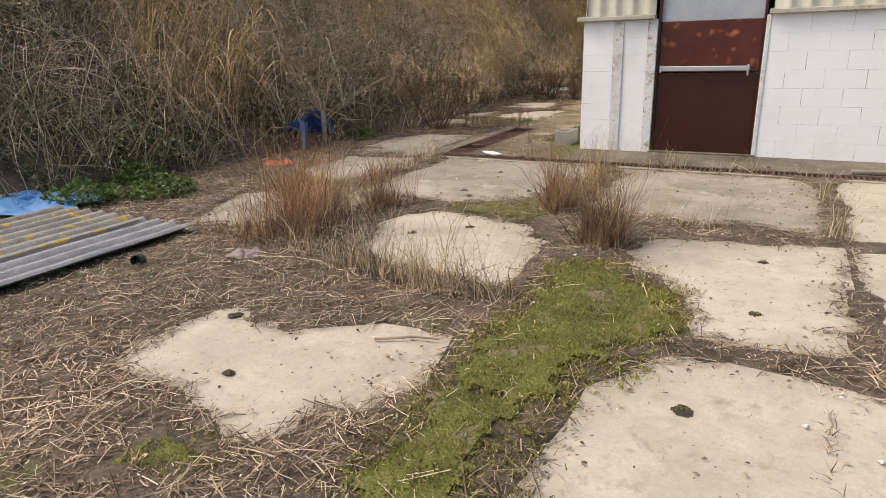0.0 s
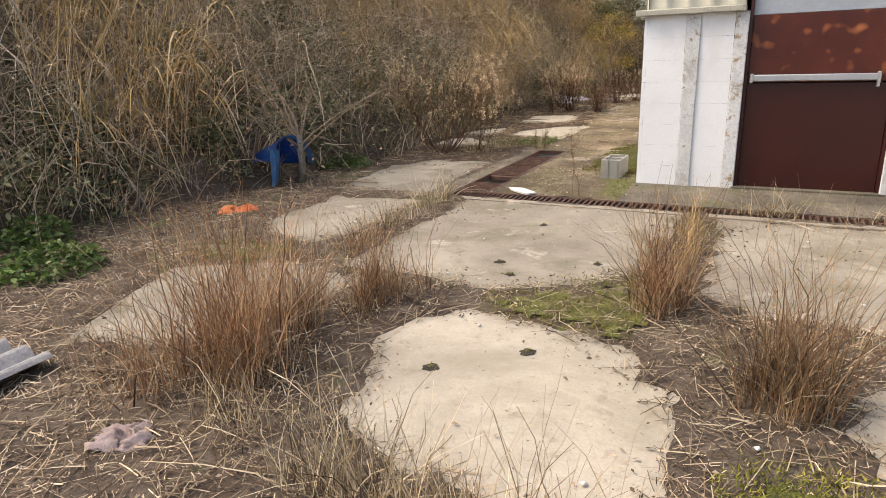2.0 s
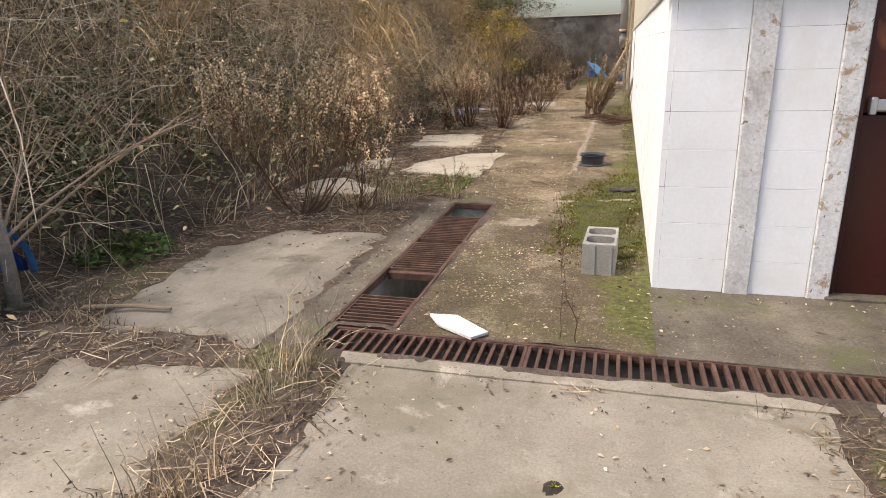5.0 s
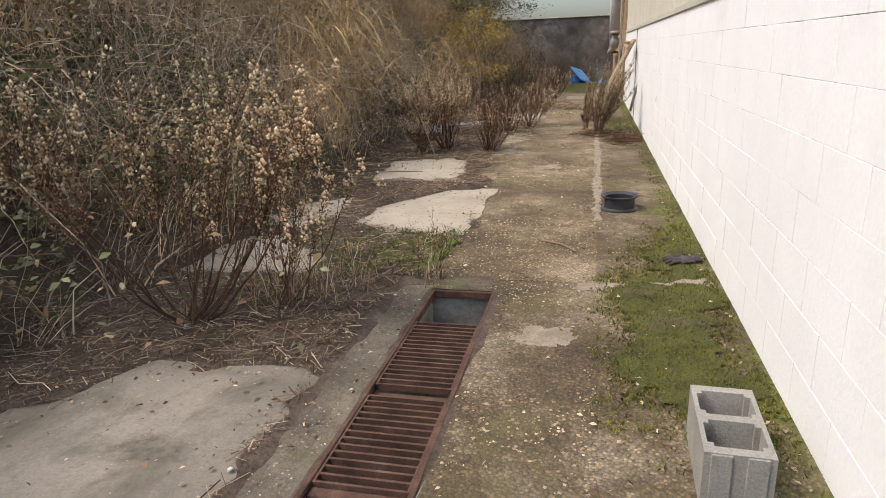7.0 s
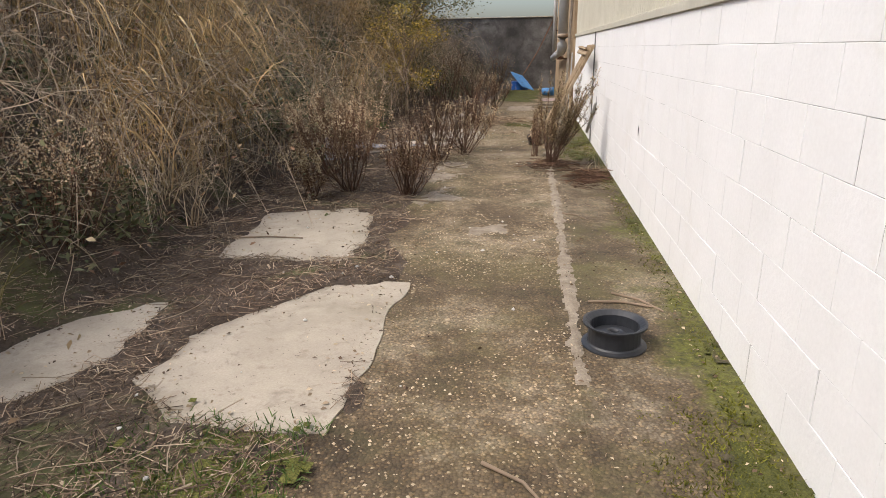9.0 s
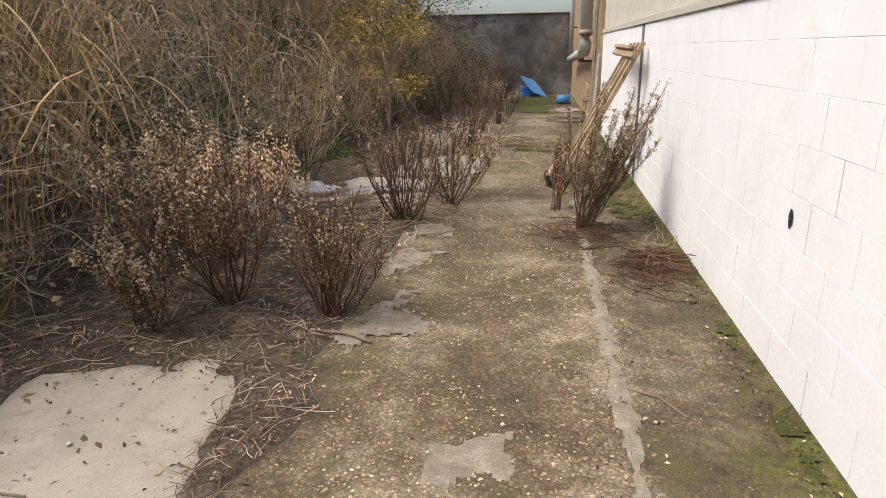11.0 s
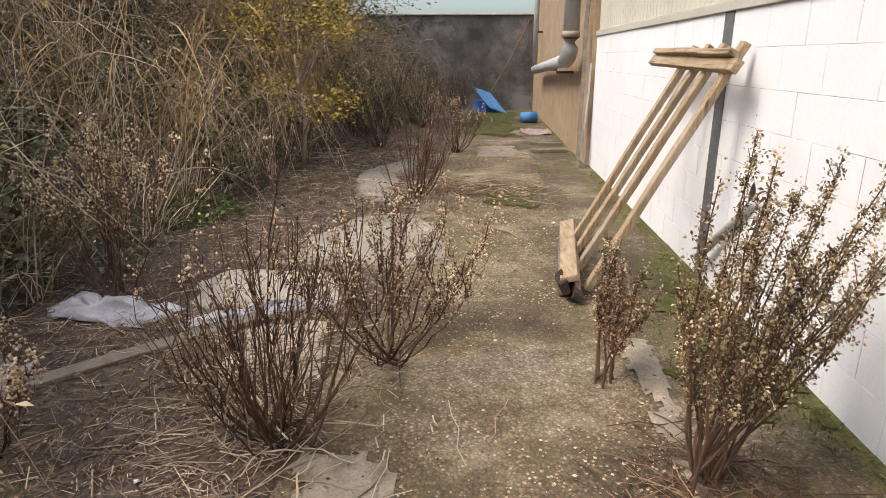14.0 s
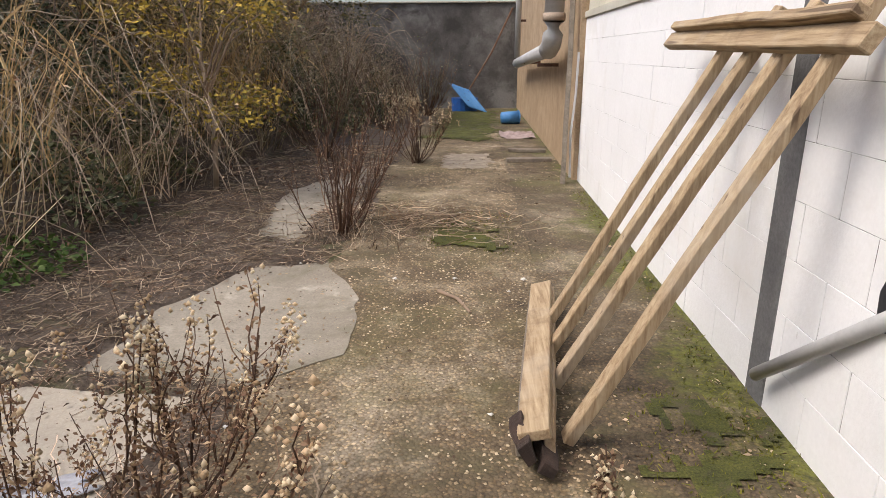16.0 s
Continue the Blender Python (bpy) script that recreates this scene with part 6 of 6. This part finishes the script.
def wall_shrub(x, y, h, wands, label, leaf, lean):
    """A leafy shrub of upright wands: each one a spire of small leaves round its stem, with paler tufts at the tip."""
    t = thing("shrub", label, "shrub", (x, y, 0.0))
    k, a = 10, rng.uniform(0, 2 * np.pi, wands)
    s = np.linspace(0, 1, k)
    out = 0.32 * h * np.sqrt(rng.uniform(0.05, 1, wands))
    hh = h * rng.uniform(0.62, 1.05, wands)
    p = np.empty((wands, k, 3))
    p[:, :, 0] = np.cos(a)[:, None] * out[:, None] * s ** 0.9 + lean * rng.uniform(0.3, 1.25, wands)[:, None] * s ** 1.3
    p[:, :, 1] = np.sin(a)[:, None] * out[:, None] * s ** 0.9
    p[:, :, 2] = hh[:, None] * s
    p[:, :, :2] += rng.normal(0, 0.03, (wands, 1, 2))
    p[:, 1:] += np.cumsum(rng.normal(0, 0.011, (wands, k - 1, 3)), 1)
    for i in range(wands):
        part("stem", tube([Vector(v) for v in p[i]], 0.0058, 6, r_end=0.0015), M_STEM, t)
    # short side sprays, longest in the middle of each wand
    n = wands * 26
    i, f = rng.integers(0, wands, n), rng.uniform(2.6, 8.6, n)
    j = f.astype(int)
    o = p[i, j] + (p[i, j + 1] - p[i, j]) * (f - j)[:, None]
    d = rng.normal(0, 0.45, (n, 3)) + np.array([0, 0, 0.9])
    d /= np.linalg.norm(d, axis=1)[:, None]
    ln = h * rng.uniform(0.05, 0.16, n) * (1.25 - f / 9)
    q = o[:, None, :] + d[:, None, :] * (ln[:, None] * np.linspace(0, 1, 3))[:, :, None]
    w = np.full((n, 3), 0.003)
    part("twig_mass", joined([ribbons("s", q, w, np.tile([[1.0, 0, 0]], (n, 1))), ribbons("s", q, w, np.tile([[0, 1.0, 0]], (n, 1)))], "twig_mass"), M_STEM, t)["kind"] = "stuff"
    u = rng.integers(0, n, n * 19)
    c = [o[u] + d[u] * (ln[u] * rng.uniform(0.1, 1.1, len(u)))[:, None] + rng.normal(0, 0.008, (len(u), 3))]
    u, f = rng.integers(0, wands, wands * 230), rng.uniform(3.2, 9, wands * 230)
    j = np.minimum(f.astype(int), k - 2)
    c.append(p[u, j] + (p[u, j + 1] - p[u, j]) * (f - j)[:, None] + rng.normal(0, 0.011, (len(u), 3)))
    c = np.concatenate(c)
    part("foliage", leaf_mesh("foliage", c, rng.uniform(0.007, 0.017, len(c)), 1.0), leaf, t)["kind"] = "stuff"
    tips = np.concatenate([q[rng.uniform(0, 1, n) < 0.16, 2], p[:, 9], p[:, 8]])
    c = np.repeat(tips, 8, 0) + rng.normal(0, 1, (len(tips) * 8, 3)) * np.array([0.010, 0.010, 0.025])
    r = rng.uniform(0.003, 0.0075, len(c))
    v = (octa * np.array([1, 1, 1.6]))[None] * r[:, None, None] * rng.uniform(0.6, 1.3, (len(c), 6, 1)) + c[:, None, :]
    part("seed_fluff", raw_mesh("seed_fluff", v.reshape(-1, 3), (np.arange(len(c))[:, None, None] * 6 + tri[None]).reshape(-1, 3)), M_FLUFF, t, "cream fluffy seed heads")["kind"] = "stuff"
    return t


S1 = "dry brown shrub with cream seed heads on the alley's edge"
WEED = "thin bare weed growing out of the concrete"
shrub(-2.67, 8.30, 0.66, 0.05, 2, WEED, M_BROWNLEAF, 50, 0, 0.2)
shrub(-4.03, 11.16, 0.42, 0.18, 5, WEED, M_OLIVE, 80, 0, 0.2)
S2 = "bare dark-stemmed dry shrub on the alley's edge"
shrub(-5.12, 10.25, 1.38, 0.78, 34, S1, M_BROWNLEAF, 7500, 520, 0.42, puff=1.5)
shrub(-4.73, 10.5, 0.88, 0.46, 11, S1, M_OLIVE, 1400, 330, 0.4, puff=1.2)
shrub(-5.06, 16.32, 1.06, 0.60, 30, S1, M_BROWNLEAF, 7500, 460, 0.38, puff=1.05)
shrub(-4.46, 16.22, 0.72, 0.30, 30, S2, M_BROWNLEAF, 2600, 70, 0.35)
shrub(-4.46, 18.22, 0.92, 0.42, 38, S2, M_BROWNLEAF, 700, 40, 0.5)
shrub(-4.15, 18.88, 0.74, 0.52, 20, S1, M_BROWNLEAF, 2600, 240, 0.30)
wall_shrub(-2.97, 18.10, 1.12, 27, "brown-olive shrub with leafy spires beside the white wall", M_OLIVE, 0.27)
wall_shrub(-3.16, 18.75, 0.62, 9, "half-withered small shrub beside the white wall", M_BROWNLEAF, 0.04)
shrub(-4.40, 22.45, 0.95, 0.55, 30, S2, M_BROWNLEAF, 400, 0, 0.5)
shrub(-4.25, 19.5, 0.62, 0.36, 7, S1, M_BROWNLEAF, 420, 60, 0.3)
shrub(-4.55, 19.45, 0.5, 0.25, 5, S1, M_BROWNLEAF, 220, 60, 0.3)
shrub(-5.85, 19.6, 0.95, 0.35, 16, S1, M_BROWNLEAF, 1800, 380, 0.4)
shrub(-5.55, 17.1, 0.92, 0.52, 24, S1, M_BROWNLEAF, 4200, 480, 0.3, puff=1.1)
shrub(-5.45, 18.1, 0.45, 0.2, 8, S1, M_BROWNLEAF, 300, 300, 0.4)
shrub(-5.35, 15.95, 0.55, 0.3, 12, S1, M_BROWNLEAF, 1500, 300, 0.3)
shrub(-4.1, 25.7, 0.8, 0.5, 24, S1, M_BROWNLEAF, 1200, 250, 0.4)
shrub(-5.3, 26.0, 1.5, 0.9, 26, S2, M_OLIVE, 500, 0, 0.4)
shrub(-4.9, 29.0, 1.5, 0.9, 26, S2, M_LEAF, 700, 0, 0.4)
shrub(-4.4, 31.8, 1.3, 0.7, 44, S2, M_LEAF, 1500, 0, 0.3)
shrub(-6.3, 13.6, 1.1, 0.5, 30, S1, M_BROWNLEAF, 1800, 500, 0.4)


def tree(x, y, h, spread, label, leaf, n_leaf, size, trunk_r=0.07, name="tree", z0=None, clumps=26):
    """A small tree: tapered trunk, limbs, and leaves in uneven clumps with gaps."""
    z0 = float(ground_z(np.array([x]), np.array([y]))[0]) - 0.05 if z0 is None else z0
    t = thing(name, label, "tree", (x, y, z0))
    bm = tube([(0, 0, 0), (0.05, 0.03, h * 0.3), (-0.03, 0.02, h * 0.62)], trunk_r, 9, r_end=trunk_r * 0.5)
    part("trunk", bm, M_CANE, t, smooth=True)
    cs = []
    for i in range(clumps):
        a, u = rng.uniform(0, 6.28), rng.uniform(0.3, 1.0)
        r = spread * math.sqrt(rng.uniform(0.05, 1)) * math.sin(math.pi * min(0.97, 0.15 + 0.8 * u)) ** 0.6
        tip = Vector((math.cos(a) * r, math.sin(a) * r, h * u))
        st = Vector((0, 0, h * max(0.12, u * 0.55)))
        if i % 2 == 0:
            part("limb", tube([st, st.lerp(tip, 0.5) + Vector((0, 0, 0.08 * h)), tip], trunk_r * 0.4, 6, r_end=0.006), M_CANE, t)
        m = n_leaf // clumps
        cs.append(np.array(tip)[None] + rng.normal(0, 1, (m, 3)) * spread * np.array([0.20, 0.20, 0.11]))
    c = np.concatenate(cs)
    part("crown", leaf_mesh("crown", c, rng.uniform(0.7, 1.3, len(c)) * size), leaf, t)
    return t


tree(-5.95, 24.0, 2.3, 0.85, "small tree with yellowing autumn leaves at the bank's foot", M_YELLOW, 2700, 0.05, trunk_r=0.03, clumps=22)
tree(-6.6, 29.5, 2.8, 1.4, "olive leafy tree on the bank", M_TREE, 8000, 0.06, clumps=34)
tree(-6.9, 26.6, 2.2, 1.1, "olive leafy tree on the bank", M_TREE, 6000, 0.055, clumps=30)
tree(-8.6, 24.0, 2.6, 1.6, "olive leafy tree on the bank", M_TREE, 7000, 0.07)
tree(-9.5, 31.0, 3.0, 1.8, "olive leafy tree on the bank", M_TREE, 7000, 0.08)
tree(-9.5, 17.0, 2.2, 1.7, "olive leafy tree on the bank", M_TREE, 6000, 0.07)


def sapling(x, y, label, limbs, reach, seed):
    """A bare thicket sapling: short trunk and long whippy limbs that fork."""
    r_ = random.Random(seed)
    t = thing("bare_sapling", label, "sapling", (x, y, 0.0))
    part("trunk", tube([(0, 0, 0), (0.02, 0.01, 0.25), (0.0, 0.03, 0.55)], 0.045, 9, r_end=0.03), M_OLDWOOD, t, smooth=True)
    for i in range(limbs):
        a = r_.uniform(0.7, 3.6)
        st = Vector((0.01, 0.02, r_.uniform(0.3, 0.55)))
        d = Vector((math.cos(a), math.sin(a), r_.uniform(0.25, 1.5))).normalized()
        pts, q = [st], st.copy()
        ln = reach * r_.uniform(0.6, 1.15)
        for k in range(7):
            d = (d + Vector((r_.uniform(-0.2, 0.2), r_.uniform(-0.2, 0.2), r_.uniform(-0.16, 0.12)))).normalized()
            q = q + d * ln / 7
            pts.append(q.copy())
        limb = part("limb", tube(pts, 0.010, 6, r_end=0.003), M_CANE, t)
        for k in range(3, 8):
            e = (d + Vector((r_.uniform(-0.9, 0.9), r_.uniform(-0.9, 0.9), r_.uniform(-0.4, 0.7)))).normalized()
            part("twig", tube([pts[k], pts[k] + e * 0.16, pts[k] + e * 0.34 + Vector((0, 0, 0.03))], 0.004, 4, r_end=0.002), M_CANE, limb)
    return t


sapling(-5.78, 8.0, "bare grey-brown sapling with whippy limbs at the bank's foot", 12, 1.7, 3)
sapling(-6.4, 10.9, "bare grey-brown sapling with whippy limbs at the bank's foot", 10, 1.6, 9)
sapling(-6.6, 14.6, "bare grey-brown sapling with whippy limbs at the bank's foot", 9, 1.6, 5)

# weeds by the roof sheets and at the bank's foot
for x, y, r, n, h in [(-5.9, 4.35, 0.35, 900, 0.28), (-5.45, 4.9, 0.35, 800, 0.26), (-6.3, 5.3, 0.3, 500, 0.3), (-5.9, 9.0, 0.35, 500, 0.2), (-6.3, 21.5, 0.5, 700, 0.25), (-6.2, 18.2, 0.3, 400, 0.2)]:
    t = thing("weed_patch", "fresh green leafy weeds at the foot of the bank", "weeds", (x, y, 0.02))
    a, d = rng.uniform(0, 6.28, n), np.sqrt(rng.uniform(0, 1, n)) * r
    c = np.stack([np.cos(a) * d, np.sin(a) * d, rng.uniform(0.03, 1, n) * h * (1 - 0.6 * d / r)], 1)
    part("foliage", leaf_mesh("foliage", c, rng.uniform(0.03, 0.07, n), 0.5), M_GREEN, t)["kind"] = "stuff"
    st = np.repeat(c[:40, None, :], 3, 1) * np.array([[0.2], [0.7], [1.0]])[None]
    part("stalk_tangle", ribbons("stalk_tangle", st, np.full((40, 3), 0.004)), M_GREEN, t)["kind"] = "stuff"
# a few bright yellow leaves caught in the brambles
c = scatter_bank(60, 2.5) + np.stack([np.zeros(60), np.zeros(60), rng.uniform(0.5, 1.3, 60)], 1)
stuff("yellow_leaves", leaf_mesh("yellow_leaves", c, rng.uniform(0.06, 0.12, 60)), M_YELLOW, "a few bright yellow leaves caught in brambles", "leaves")

# ---------------------------------------------------------------- blocks of the white walls, each its own piece
def block_mesh(length, axis):
    bm = bx(0.0, length - 0.0042, 0.0, 0.03, 0.0008, 0.2016, bevel=0.0013)
    if axis == "y":
        bm.transform(Matrix.Rotation(math.pi / 2, 4, "Z") @ Matrix.Identity(4))
        bm.transform(Matrix.Translation((0.03, 0, 0)))
    me = mesh_of(bm, "block")
    me.materials.append(M_WHITE)
    return me


full_y, half_y, full_x = block_mesh(0.4, "y"), block_mesh(0.2, "y"), block_mesh(0.4, "x")
rnd = random.Random(5)
for course in range(8):
    z = course * 0.2025
    y = FACADE_Y + (0.2 if course % 2 else 0.0)
    if course % 2:
        part("block", half_y, M_WHITE, wall_w).location = (WALL_X, FACADE_Y + 0.003, z)
    while y < WALL_END - 0.3:
        if not (y + 0.4 > 20.14 and y < 20.28):
            part("block", full_y, M_WHITE, wall_w).location = (WALL_X + rnd.uniform(-0.0012, 0.0012), y + 0.003, z)
        else:
            ln = 20.14 - y
            if ln > 0.05:
                part("block", block_mesh(ln, "y"), M_WHITE, wall_w).location = (WALL_X, y + 0.003, z)
            if y + 0.4 - 20.28 > 0.03:
                part("block", block_mesh(y + 0.4 - 20.28, "y"), M_WHITE, wall_w).location = (WALL_X, 20.283, z)
        y += 0.4
    if WALL_END - y > 0.05:
        part("block", block_mesh(WALL_END - y, "y"), M_WHITE, wall_w).location = (WALL_X, y + 0.003, z)
    for xa, xb in ((WALL_X + 0.0315, -1.93), (-1.80, DOOR_X0 - 0.11)):
        part("block", block_mesh(xb - xa, "x"), M_WHITE, wall_s).location = (xa, FACADE_Y, z)
    x = DOOR_X1 + 0.05 + (0.0 if course % 2 else -0.2)
    while x < 5.61:
        xa = max(x, DOOR_X1 + 0.05)
        part("block", full_x if xa == x else block_mesh(0.2, "x"), M_WHITE, wall_s).location = (xa, FACADE_Y + rnd.uniform(-0.001, 0.001), z)
        x += 0.4
